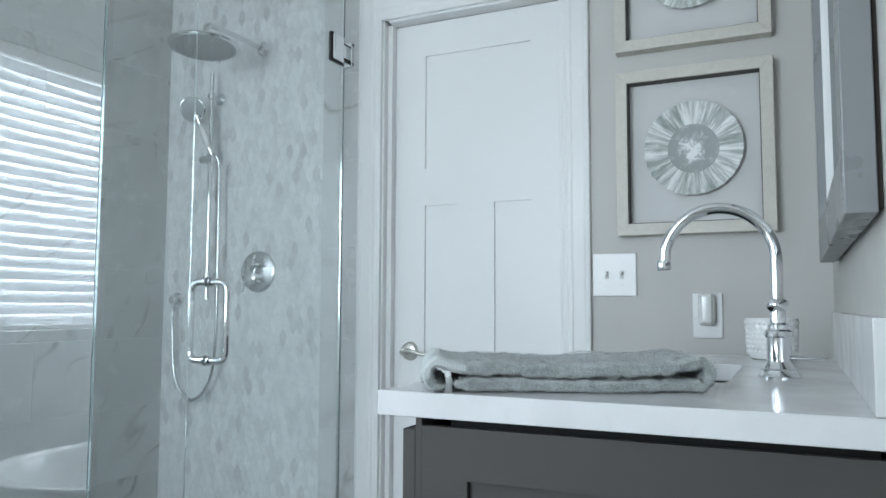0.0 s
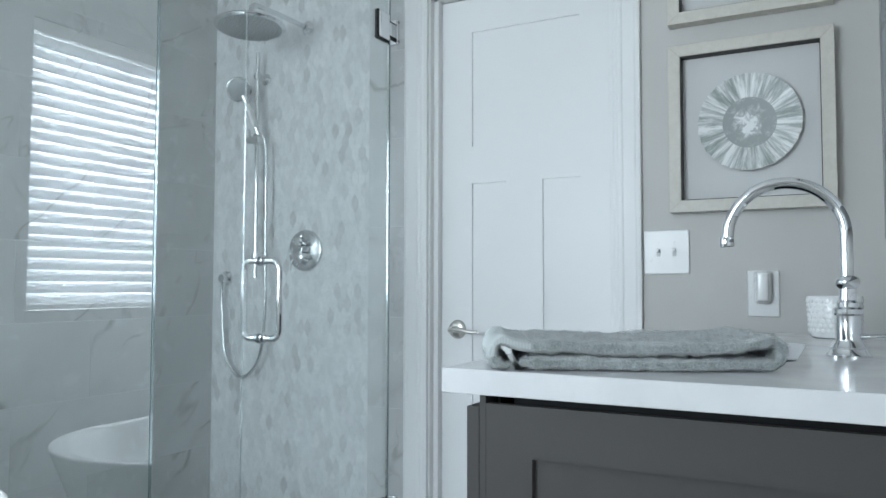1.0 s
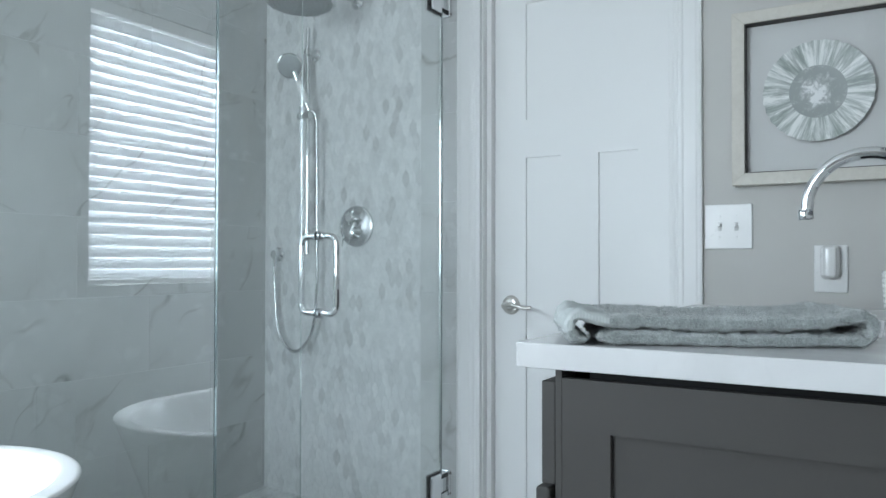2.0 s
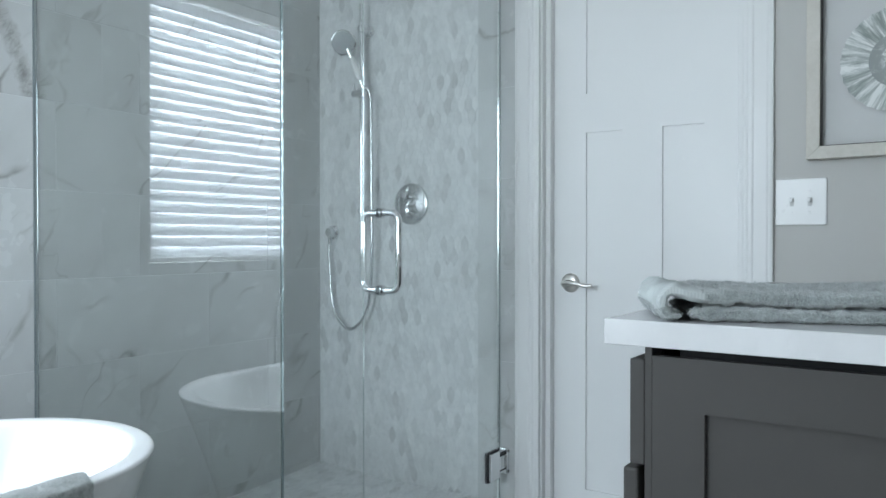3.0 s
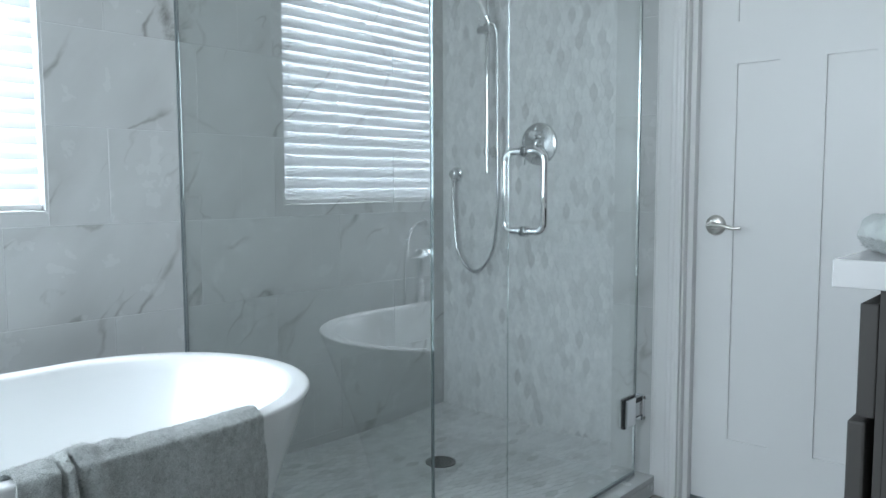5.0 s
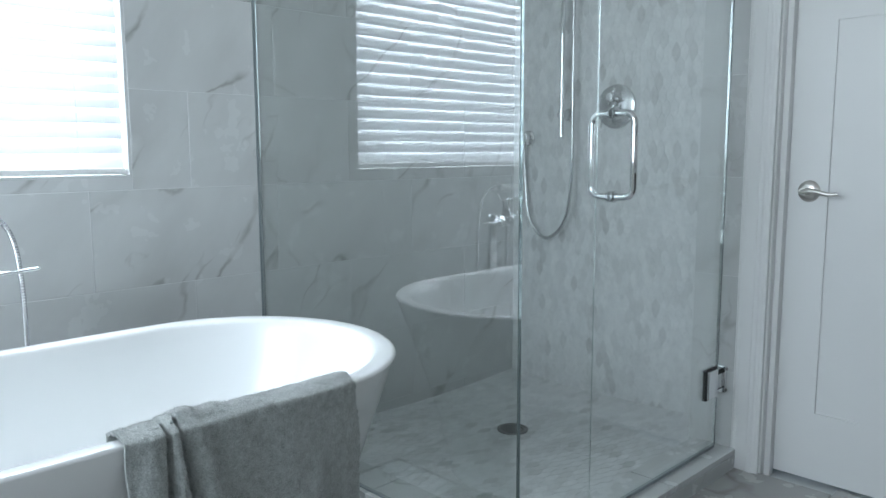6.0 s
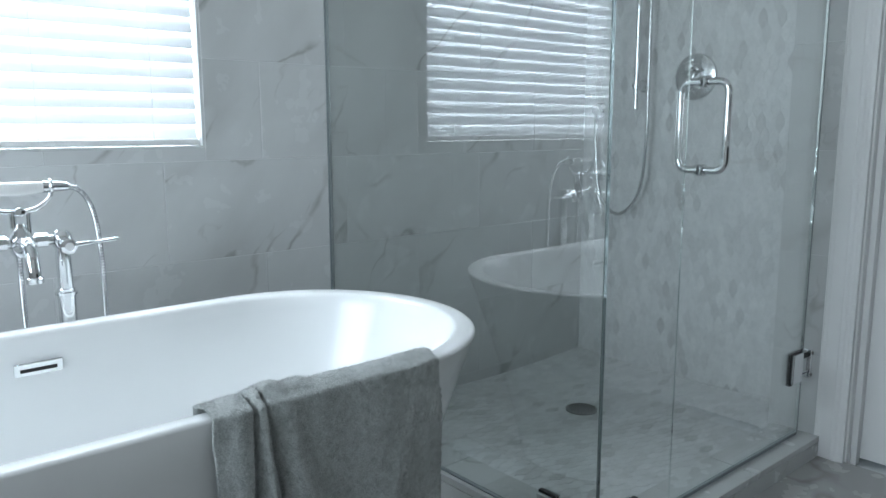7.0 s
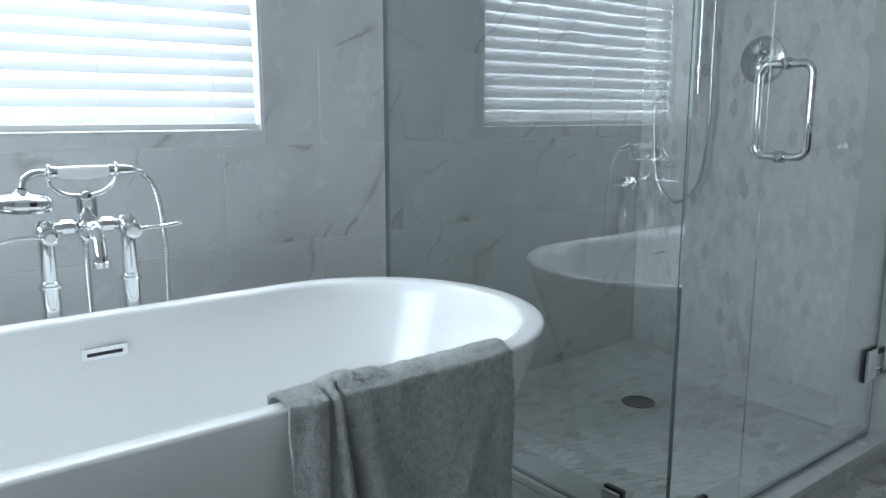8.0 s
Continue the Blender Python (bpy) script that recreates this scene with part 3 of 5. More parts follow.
for lo, hi in (((-1.090, -0.983, CURB_TOP + 0.0005), (-1.054, -0.935, 0.146)), ((-0.98, -1.130, CURB_TOP + 0.0005), (-0.932, -1.094, 0.146)), ((-1.090, -0.25, CURB_TOP + 0.0005), (-1.054, -0.20, 0.146))):
    clamp = part("glass_clamp", box(lo, hi, 0.002), chrome, enclosure, "square chrome glass clamp")
    thin = 0 if hi[0] - lo[0] < 0.04 else 1
    glo = [a + (0.012 if k == thin else -0.0035 if k < 2 else 0) for k, a in enumerate(lo)]
    ghi = [a + (-0.012 if k == thin else 0.0035) for k, a in enumerate(hi)]
    part("clamp_gasket", box(glo, ghi), black_gap, clamp)
part("bottom_seal", box((GLASS_X - 0.006, -1.10, CURB_TOP), (GLASS_X + 0.006, -0.004, CURB_TOP + 0.0045)), gasket, enclosure)
part("bottom_seal", box((GLASS_X, GLASS_Y - 0.006, CURB_TOP), (-0.79, GLASS_Y + 0.006, CURB_TOP + 0.0045)), gasket, enclosure)

sdoor = thing("shower_door", "hinged clear glass shower door with chrome pull handle", "shower door")
glass_panel("door_glass", (-0.786, GLASS_Y - GT / 2, CURB_TOP + 0.012), (-0.066, GLASS_Y + GT / 2, 2.20), sdoor, "x", front_glass, (1,))
# thin mirror strips added at the glass ends to carry the window's glint
part("edge_glint_strip", box((-0.7870, GLASS_Y - GT / 2 + 0.0008, CURB_TOP + 0.014), (-0.7861, GLASS_Y - 0.0012, 2.199)), edge_mirror, sdoor)
part("edge_glint_strip", box((-0.0692, GLASS_Y - 0.0034, CURB_TOP + 0.014), (-0.0681, GLASS_Y + 0.0034, 2.199)), edge_mirror, sdoor)
part("door_sweep", box((-0.786, GLASS_Y - 0.004, CURB_TOP + 0.004), (-0.066, GLASS_Y + 0.004, CURB_TOP + 0.013), 0.001), gasket, sdoor)
part("hinge_gasket", box((-0.0645, GLASS_Y - 0.003, CURB_TOP + 0.012), (-0.0595, GLASS_Y + 0.003, 2.20)), gasket, sdoor)
for zc in (0.297, 1.982):
    hinge = part("hinge", box((-0.143, GLASS_Y - 0.016, zc - 0.047), (-0.082, GLASS_Y + 0.016, zc + 0.047), 0.004), chrome, sdoor, "square polished chrome glass hinge")
    part("knuckle", box((-0.082, GLASS_Y - 0.010, zc - 0.024), (-0.034, GLASS_Y + 0.010, zc + 0.024), 0.003), chrome, hinge)
    part("wall_leaf", box((-0.035, GLASS_Y - 0.017, zc - 0.045), (-0.0205, GLASS_Y + 0.017, zc + 0.045), 0.003), chrome, hinge)
    part("hinge_gap", box((-0.1470, GLASS_Y - 0.0065, zc - 0.0505), (-0.076, GLASS_Y + 0.0065, zc + 0.0505)), black_gap, hinge)
    part("hinge_gap", box((-0.0815, GLASS_Y - 0.0088, zc - 0.0285), (-0.0355, GLASS_Y + 0.0088, zc + 0.0285)), black_gap, hinge)
    for dz in (-0.035, 0.035):
        part("screw", lathe([(0, 0.002), (0.005, 0.002), (0.006, 0)], facing((-0.028, GLASS_Y - 0.017, zc + dz), (0, -1, 0)), 12), steel_dark, hinge)
HX, HZ0, HZ1 = -0.712, 0.930, 1.142
for side, out in ((-1, 0.058), (1, 0.058)):
    yy = GLASS_Y + side * GT / 2
    ye = yy + side * out
    r = 0.026
    pts = [(HX, yy, HZ0)] + arc((HX, ye - side * r, HZ0 + r), r, -90, 0, 8, (0, side, 0), (0, 0, 1)) + arc((HX, ye - side * r, HZ1 - r), r, 0, 90, 8, (0, side, 0), (0, 0, 1)) + [(HX, yy, HZ1)]
    pull = part("pull_handle", tube(pts, 0.0095, 18), chrome, sdoor, "tubular chrome D-shaped pull")
    for z in (HZ0, HZ1):
        part("washer", lathe([(0.0096, 0.0), (0.0145, 0.0), (0.0145, 0.006), (0.0096, 0.007)], facing((HX, yy, z), (0, side, 0)), 20), dull_chrome, pull)

# ---------------------------------------------------------------- shower fittings
valve = thing("shower_valve", "round chrome thermostatic shower valve with two cross knobs", "shower valve", (MOSAIC_X - 0.001, -0.525, 1.220))
part("escutcheon", lathe([(0, 0.010), (0.080, 0.010), (0.085, 0.007), (0.087, 0.0)], facing((0, 0, 0), (-1, 0, 0)), 48), dull_chrome, valve)
for dz, rr in ((0.036, 0.020), (-0.030, 0.026)):
    knob = part("knob", lathe([(rr * 0.9, 0.0), (rr * 0.9, 0.018), (rr, 0.020), (rr, 0.040), (rr * 0.7, 0.046), (0, 0.047)], facing((-0.010, 0, dz), (-1, 0, 0)), 24), chrome, valve)
    for a in range(4):
        d = Vector((0, math.cos(a * math.pi / 2 + 0.35), math.sin(a * math.pi / 2 + 0.35)))
        p = Vector((-0.040, 0, dz))
        part("spoke", tube([p, p + d * rr * 1.5, p + d * rr * 1.75], [0.0042, 0.0055, 0.003], 10), chrome, knob)
part("lever", tube([(-0.045, 0.024, -0.035), (-0.047, 0.036, -0.050), (-0.048, 0.040, -0.085)], [0.004, 0.004, 0.003], 8), chrome, valve)

BX, BY = 0.165, -0.300
rail = thing("hand_shower_rail", "chrome sliding rail with hand shower and hose", "hand shower", (0, 0, 0))
part("rail_bar", tube([(BX, BY, 1.105), (BX, BY, 2.082)], 0.0095, 18), chrome, rail)
for z in (1.195, 1.975):
    br = part("rail_bracket", lathe([(0.026, 0.0), (0.026, 0.006), (0.016, 0.014), (0.011, 0.03), (0.011, MOSAIC_X - BX + 0.014)], facing((MOSAIC_X - 0.0005, BY, z), (-1, 0, 0)), 24), chrome, rail)
    part("bracket_ring", lathe([(0.0097, -0.016), (0.0145, -0.016), (0.0155, 0.0), (0.0145, 0.016), (0.0097, 0.016)], pose(BX, BY, z), 20), chrome, br)
slider = part("slider", lathe([(0.0097, -0.022), (0.017, -0.022), (0.017, 0.022), (0.0097, 0.022)], pose(BX, BY, 1.700), 20), chrome, rail)
part("slider_arm", tube([(BX - 0.012, BY + 0.036, 1.698), (BX - 0.012, BY - 0.026, 1.698)], 0.0165, 18), chrome, slider)
part("slider_lock", tube([(BX - 0.012, BY + 0.030, 1.71), (BX - 0.012, BY + 0.034, 1.745)], [0.006, 0.004], 12), chrome, slider)
h0, h1 = Vector((BX - 0.030, BY - 0.024, 1.735)), Vector((BX - 0.062, BY + 0.018, 1.868))
hd = (h1 - h0).normalized()
part("hose_nut", tube([h0 - hd * 0.022, h0 + hd * 0.012], [0.009, 0.011], 14), chrome, rail)
part("grip", tube([h0 + hd * 0.012, h0 + hd * 0.03, h0 + hd * 0.08, h0 + hd * 0.115], [0.0115, 0.0145, 0.0140, 0.0105], 16), porcelain, rail, "white porcelain grip")
part("head_neck", tube([h0 + hd * 0.11, h0 + hd * 0.135, h1 + Vector((0, 0.004, 0.01))], [0.010, 0.011, 0.014], 14), chrome, rail)
face_dir = Vector((-0.80, -0.42, -0.35)).normalized()
hc = h1 + Vector((-0.008, 0.020, 0.040))
spray = part("spray_head", lathe([(0.0, -0.030), (0.020, -0.028), (0.044, -0.014), (0.054, 0.0), (0.054, 0.008), (0.048, 0.010)], facing(hc, face_dir), 40), chrome, rail)
part("spray_face", lathe([(0.048, 0.0095), (0.030, 0.0108), (0.0, 0.011)], facing(hc, face_dir), 40), grey_rubber, spray, "grey nozzle face")
nozzle = to_mesh(lathe([(0.0022, 0.0), (0.0016, 0.003), (0, 0.0032)], None, 6), steel_dark, True, "nozzle")
for ring, num in ((0.010, 6), (0.022, 12), (0.034, 18), (0.043, 24)):
    for k in range(num):
        o = new("nozzle", nozzle)
        o.parent = spray
        o.matrix_basis = facing(hc, face_dir) @ pose(ring * math.cos(k * math.tau / num), ring * math.sin(k * math.tau / num), 0.010)
EY, EZ = -0.085, 1.104
elbow = part("wall_elbow", lathe([(0.032, 0.0), (0.032, 0.006), (0.026, 0.010), (0.020, 0.020), (0.018, 0.036), (0.0, 0.040)], facing((MOSAIC_X - 0.0005, EY, EZ), (-1, 0, 0)), 28), chrome, rail)
part("elbow_outlet", tube([(MOSAIC_X - 0.026, EY, EZ - 0.004), (MOSAIC_X - 0.026, EY, EZ - 0.052)], [0.011, 0.009], 16), chrome, elbow)


def ribbed(points, r, pitch, depth):
    """A hose with fine rings."""
    pts, rad = [], []
    p = smooth_path(points, 30)
    length, last = 0.0, p[0]
    for q in p:
        length += (q - last).length
        last = q
    steps = int(length / (pitch / 2))
    cum = [0.0]
    for a, b in zip(p, p[1:]):
        cum.append(cum[-1] + (b - a).length)
    j = 0
    for i in range(steps + 1):
        s = cum[-1] * i / steps
        while j < len(cum) - 2 and cum[j + 1] < s:
            j += 1
        f = (s - cum[j]) / max(1e-6, cum[j + 1] - cum[j])
        pts.append(p[j].lerp(p[j + 1], min(1, f)))
        rad.append(r - (depth if i % 2 else 0))
    return tube(pts, rad, 10)


hx = MOSAIC_X - 0.030
hose_pts = [(hx, EY, EZ - 0.05), (hx, EY - 0.004, 0.95), (hx - 0.005, EY - 0.034, 0.76), (hx - 0.012, -0.215, 0.678), (hx - 0.02, -0.318, 0.76), (hx - 0.024, -0.352, 0.95), (hx - 0.026, -0.354, 1.25), (hx - 0.028, -0.354, 1.52), (BX - 0.004, -0.354, 1.66), (BX - 0.012, -0.346, 1.708), tuple(h0 - hd * 0.018)]
part("hose", ribbed(hose_pts, 0.0072, 0.006, 0.0010), dull_chrome, rail, "ribbed metal shower hose")

rain = thing("rain_shower_head", "large round chrome rain shower head on a wall arm", "shower head")
part("arm_flange", lathe([(0.030, 0.0), (0.030, 0.005), (0.024, 0.012), (0.014, 0.018), (0.0125, 0.03)], facing((MOSAIC_X - 0.0005, -0.527, 2.168), (-1, 0, 0)), 28), chrome, rain)
C = Vector((-0.105, -0.500, 2.086))
arm_pts = [(MOSAIC_X - 0.01, -0.527, 2.168), (0.08, -0.518, 2.172), (-0.06, -0.507, 2.172)] + arc((-0.075, -0.505, 2.142), 0.030, 90, 180, 6, (1, 0.0, 0), (0, 0, 1)) + [(-0.105, -0.503, 2.108)]
part("arm", tube(arm_pts, 0.0105, 16), chrome, rain)
part("ball_joint", lathe([(0.010, 0.03), (0.016, 0.022), (0.018, 0.014), (0.014, 0.004)], Matrix.Translation(C + Vector((0, 0, 0.006))), 20), chrome, rain)
tilt = Matrix.Translation(C) @ pose(0, 0, 0, -2.5, 4, 0)
disc = part("disc", lathe([(0.0, 0.012), (0.05, 0.011), (0.115, 0.006), (0.134, 0.0), (0.136, -0.006), (0.131, -0.012), (0.122, -0.013)], tilt, 64), chrome, rain)
part("nozzle_plate", lathe([(0.122, -0.0128), (0.09, -0.0135), (0.0, -0.014)], tilt, 64), grey_rubber, disc, "grey plate with rings of rubber nozzles")
for ring, num in ((0.02, 8), (0.037, 14), (0.054, 20), (0.071, 26), (0.088, 32), (0.105, 38)):
    for k in range(num):
        o = new("nozzle", nozzle)
        o.parent = disc
        o.matrix_basis = tilt @ pose(ring * math.cos(k * math.tau / num), ring * math.sin(k * math.tau / num), -0.0132, 180)

# ---------------------------------------------------------------- bathtub
TUB = Vector((-2.025, -0.679))
TA, TB, TZ = 0.821, 0.3845, 0.6035
STRAIGHT = TA - 0.378                          # half length of the straight flanks


def oval(a, b, z, n_end=44, n_side=20):
    """A loop of two straight flanks closed by round ends."""
    flank = min(STRAIGHT, a * 0.54)
    e = a - flank
    out = []
    for sgn in (1, -1):
        for k in range(n_end):
            t = radians(-90 + 180 * k / n_end)
            out.append((TUB.x + sgn * (flank + e * math.cos(t)), TUB.y + sgn * b * math.sin(t), z))
        for k in range(n_side):
            out.append((TUB.x + sgn * (flank - 2 * flank * k / n_side), TUB.y + sgn * b, z))
    return out


def rim_y(x):
    """The outer line of the front rim."""
    over = max(0.0, abs(x - TUB.x) - STRAIGHT) / (TA - STRAIGHT)
    return TUB.y - TB * math.sqrt(max(0.0, 1 - over * over))


tub = thing("bathtub", "freestanding oval white acrylic bathtub with a flat rim", "bathtub")
loops = []
for f in range(9):
    t = f / 8
    e = t ** 1.25
    loops.append(oval(0.635 + (TA - 0.635) * e, 0.262 + (TB - 0.262) * e, 0.012 + (TZ - 0.018) * t))
loops.insert(0, oval(0.62, 0.245, 0.0))
loops += [oval(TA - 0.0012, TB - 0.0012, TZ - 0.0024), oval(TA - 0.0045, TB - 0.0045, TZ), oval(TA - 0.010, TB - 0.010, TZ + 0.0006), oval(TA - 0.034, TB - 0.034, TZ - 0.0004), oval(TA - 0.042, TB - 0.042, TZ - 0.0030), oval(TA - 0.047, TB - 0.047, TZ - 0.010)]
for t, a, b in ((0.08, 0.766, 0.330), (0.2, 0.748, 0.318), (0.35, 0.722, 0.304), (0.5, 0.692, 0.288), (0.65, 0.655, 0.268), (0.78, 0.612, 0.243), (0.87, 0.565, 0.214), (0.94, 0.50, 0.178), (0.98, 0.42, 0.14), (1.0, 0.30, 0.09)):
    loops.append(oval(a, b, TZ - (TZ - 0.15) * t))
bm = bmesh.new()
rings = [[bm.verts.new(p) for p in l] for l in loops]
for a, b in zip(rings, rings[1:]):
    for k in range(len(a)):
        bm.faces.new((a[k], a[(k + 1) % len(a)], b[(k + 1) % len(a)], b[k]))
bm.faces.new(rings[-1])
bm.faces.new(rings[0][::-1])
bmesh.ops.recalc_face_normals(bm, faces=bm.faces)
part("shell", bm, acrylic, tub, "", True)
ovf = part("overflow_plate", box((-0.048, -0.003, -0.0165), (0.048, 0.003, 0.0165), 0.002), chrome, tub, "slim chrome overflow plate with a dark slot")
ovf.matrix_basis = pose(-2.041, TUB.y + 0.3195, 0.527, 10, 0, 0)
part("slot", box((-0.036, -0.0036, -0.004), (0.036, -0.0028, 0.004), 0.0), black_gap, ovf)
part("tub_drain", lathe([(0.034, 0.0), (0.034, 0.004), (0.02, 0.006), (0, 0.006)], pose(-2.035, TUB.y, 0.150), 24), chrome, tub)

# towel over the rim: a sheet that follows the rim, with pleats towards one end


def towel_drape():
    bm = bmesh.new()
    nu, nv = 330, 150
    prof = []          # distance out from the rim's outer line, height
    for k in range(16):
        prof.append((-0.0565, TZ - 0.060 + 0.062 * k / 16))
    for k in range(14):
        a = math.pi * k / 13
        prof.append((-0.0195 - 0.0365 * math.cos(a) * (1 if a < 1.57 else 1.05), TZ + 0.005 + 0.010 * math.sin(a)))
    n_out = nv - len(prof)
    for k in range(1, n_out + 1):
        prof.append((0.019 + 0.003 * (k / n_out), TZ + 0.004 - 0.50 * k / n_out))
    sheets = []
    for skin in (0.0, -0.006):
      rows = []
      for i in range(nu + 1):
          u = i / nu
          x = -1.966 + 0.442 * u
          y_rim = rim_y(x)
          row = []
          for j, (d, z) in enumerate(prof):
              down = max(0.0, (TZ - z) / 0.5) if d > 0 else 0.0
              lift = 0.006 * noise.noise((x * 16, z * 9, 3.1)) + 0.0016 * noise.noise((x * 60, z * 60, d * 60)) + 0.0010 * noise.noise((x * 230, z * 230, d * 230))
              pleat = 0.0
              for c, w, lean, dep in ((0.152, 0.0075, -0.03, 0.135), (0.200, 0.0065, 0.18, 0.130)):
                  pleat -= dep * math.exp(-((u - c - lean * down) / (w * (0.8 + 1.6 * down))) ** 2) * (0.30 + 0.9 * min(1, down * 3))
              for c, w, lean, dep in ((0.09, 0.050, 0.0, 0.016), (0.176, 0.018, 0.08, 0.020), (0.262, 0.040, 0.22, 0.020), (0.62, 0.08, 0.1, 0.007), (0.88, 0.05, -0.35, 0.010)):
                  pleat += dep * math.exp(-((u - c - lean * down) / w) ** 2) * (0.4 + 0.7 * min(1, down * 2))
              if d > 0.0:
                  dd, zz = d + pleat + lift + skin, z
              else:
                  bunch = 0.016 * math.exp(-((u - 0.24) / 0.07) ** 2) + 0.008 * math.exp(-((u - 0.36) / 0.05) ** 2)
                  top = max(0.0, 1 - abs(d + 0.020) / 0.06)
                  dd, zz = d - skin * (-1 if d < -0.0555 else 0), z + skin * (0 if d < -0.0555 else 1) + (abs(lift) * 1.4 + bunch + pleat * 0.15) * top
                  if z < TZ - 0.001:
                      dd += 0.008 * noise.noise((x * 30, z * 30, 9.0)) * 0.3
              edge_in = 0.006 * noise.noise((z * 14, d * 20, i * 0.0)) if i in (0, nu) else 0.0
              row.append(bm.verts.new((x + edge_in + (0.010 * pleat if d > 0 else 0), y_rim - dd, zz)))
          rows.append(row)
      sheets.append(rows)
    for rows in sheets:
        for a, b in zip(rows, rows[1:]):
            for j in range(len(a) - 1):
                bm.faces.new((a[j], b[j], b[j + 1], a[j + 1]))
    p, q = sheets
    for e in (0, -1):
        for j in range(len(p[0]) - 1):
            bm.faces.new((p[e][j], p[e][j + 1], q[e][j + 1], q[e][j]))
        for i in range(len(p) - 1):
            bm.faces.new((p[i][e], p[i + 1][e], q[i + 1][e], q[i][e]))
    bmesh.ops.recalc_face_normals(bm, faces=bm.faces)
    return bm


def pile(ob, count, length, seed):
    """Loose loops of yarn standing out of a towel's surface, as one mesh."""
    rg = random.Random(seed)
    polys = ob.data.polygons
    big = [p for p in polys if p.area > 1e-7 and p.material_index == 0]
    weights = np.cumsum([p.area for p in big])
    vs, fs = [], []
    for _ in range(count):
        p = big[min(len(big) - 1, int(np.searchsorted(weights, rg.random() * weights[-1])))]
        c = Vector(p.center) + Vector((rg.uniform(-1, 1), rg.uniform(-1, 1), rg.uniform(-1, 1))) * 0.0012
        n = (Vector(p.normal) + Vector((rg.uniform(-1, 1), rg.uniform(-1, 1), rg.uniform(-1, 1))) * 0.9).normalized()
        side = n.orthogonal().normalized() * 0.00055
        tip = c + n * length * rg.uniform(0.4, 1.0) + Vector((rg.uniform(-1, 1), rg.uniform(-1, 1), rg.uniform(-1, 1))) * length * 0.35
        b = len(vs)
        vs += [tuple(c - side), tuple(c + side), tuple(tip)]
        fs.append((b, b + 1, b + 2))
    m = bpy.data.meshes.new("terry_nap")
    m.from_pydata(vs, [], fs)
    m.materials.append(ob.data.materials[0])
    o = new("terry_nap", m)
    o.parent = ob
    tagged(o, kind="stuff")


drape = part("bath_towel", towel_drape(), towel_green, None, "", True)
pile(drape, 120000, 0.0046, 3)
tagged(drape, "grey-green terry bath towel draped over the bathtub rim with soft pleats", "towel")

# ---------------------------------------------------------------- freestanding tub filler
FY = -0.160
PR, PL = -1.922, -2.098
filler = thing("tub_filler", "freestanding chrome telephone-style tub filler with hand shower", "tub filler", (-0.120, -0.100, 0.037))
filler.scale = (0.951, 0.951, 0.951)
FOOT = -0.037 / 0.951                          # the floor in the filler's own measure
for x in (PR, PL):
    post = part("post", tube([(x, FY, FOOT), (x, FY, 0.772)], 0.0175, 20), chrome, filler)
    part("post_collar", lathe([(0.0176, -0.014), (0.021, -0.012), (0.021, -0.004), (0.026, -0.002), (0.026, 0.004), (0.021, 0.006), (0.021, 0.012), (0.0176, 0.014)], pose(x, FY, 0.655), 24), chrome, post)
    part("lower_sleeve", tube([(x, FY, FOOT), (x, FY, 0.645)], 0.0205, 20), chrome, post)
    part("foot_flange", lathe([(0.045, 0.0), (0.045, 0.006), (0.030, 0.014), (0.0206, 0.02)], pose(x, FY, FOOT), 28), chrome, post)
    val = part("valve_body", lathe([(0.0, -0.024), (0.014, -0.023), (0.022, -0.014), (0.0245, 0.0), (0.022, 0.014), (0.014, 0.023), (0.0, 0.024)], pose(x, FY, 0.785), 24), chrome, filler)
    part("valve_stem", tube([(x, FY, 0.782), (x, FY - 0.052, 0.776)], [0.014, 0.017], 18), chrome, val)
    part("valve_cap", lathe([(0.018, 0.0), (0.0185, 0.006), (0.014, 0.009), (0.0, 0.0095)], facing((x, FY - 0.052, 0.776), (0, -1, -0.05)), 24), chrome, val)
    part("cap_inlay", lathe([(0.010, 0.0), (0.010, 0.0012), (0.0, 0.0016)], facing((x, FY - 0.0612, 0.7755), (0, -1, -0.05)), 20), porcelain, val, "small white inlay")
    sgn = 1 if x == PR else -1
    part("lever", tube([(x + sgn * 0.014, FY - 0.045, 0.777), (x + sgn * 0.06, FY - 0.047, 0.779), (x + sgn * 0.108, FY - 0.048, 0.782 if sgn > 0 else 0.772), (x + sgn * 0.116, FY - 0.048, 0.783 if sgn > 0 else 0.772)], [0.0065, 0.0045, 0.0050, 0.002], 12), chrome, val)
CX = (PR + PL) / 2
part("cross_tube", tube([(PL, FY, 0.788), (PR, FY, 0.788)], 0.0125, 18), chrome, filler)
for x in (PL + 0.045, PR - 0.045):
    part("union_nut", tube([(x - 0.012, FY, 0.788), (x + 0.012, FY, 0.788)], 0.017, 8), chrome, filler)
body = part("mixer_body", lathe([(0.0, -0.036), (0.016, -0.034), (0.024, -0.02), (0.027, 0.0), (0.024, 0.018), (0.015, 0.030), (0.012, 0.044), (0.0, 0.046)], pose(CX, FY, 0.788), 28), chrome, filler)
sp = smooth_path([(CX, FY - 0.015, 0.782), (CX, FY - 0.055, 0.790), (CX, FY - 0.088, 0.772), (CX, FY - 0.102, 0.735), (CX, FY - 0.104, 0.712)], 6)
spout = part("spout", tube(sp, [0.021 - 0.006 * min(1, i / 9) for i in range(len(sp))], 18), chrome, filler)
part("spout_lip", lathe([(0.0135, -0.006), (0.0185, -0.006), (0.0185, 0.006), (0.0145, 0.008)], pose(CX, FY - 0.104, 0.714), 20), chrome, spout)
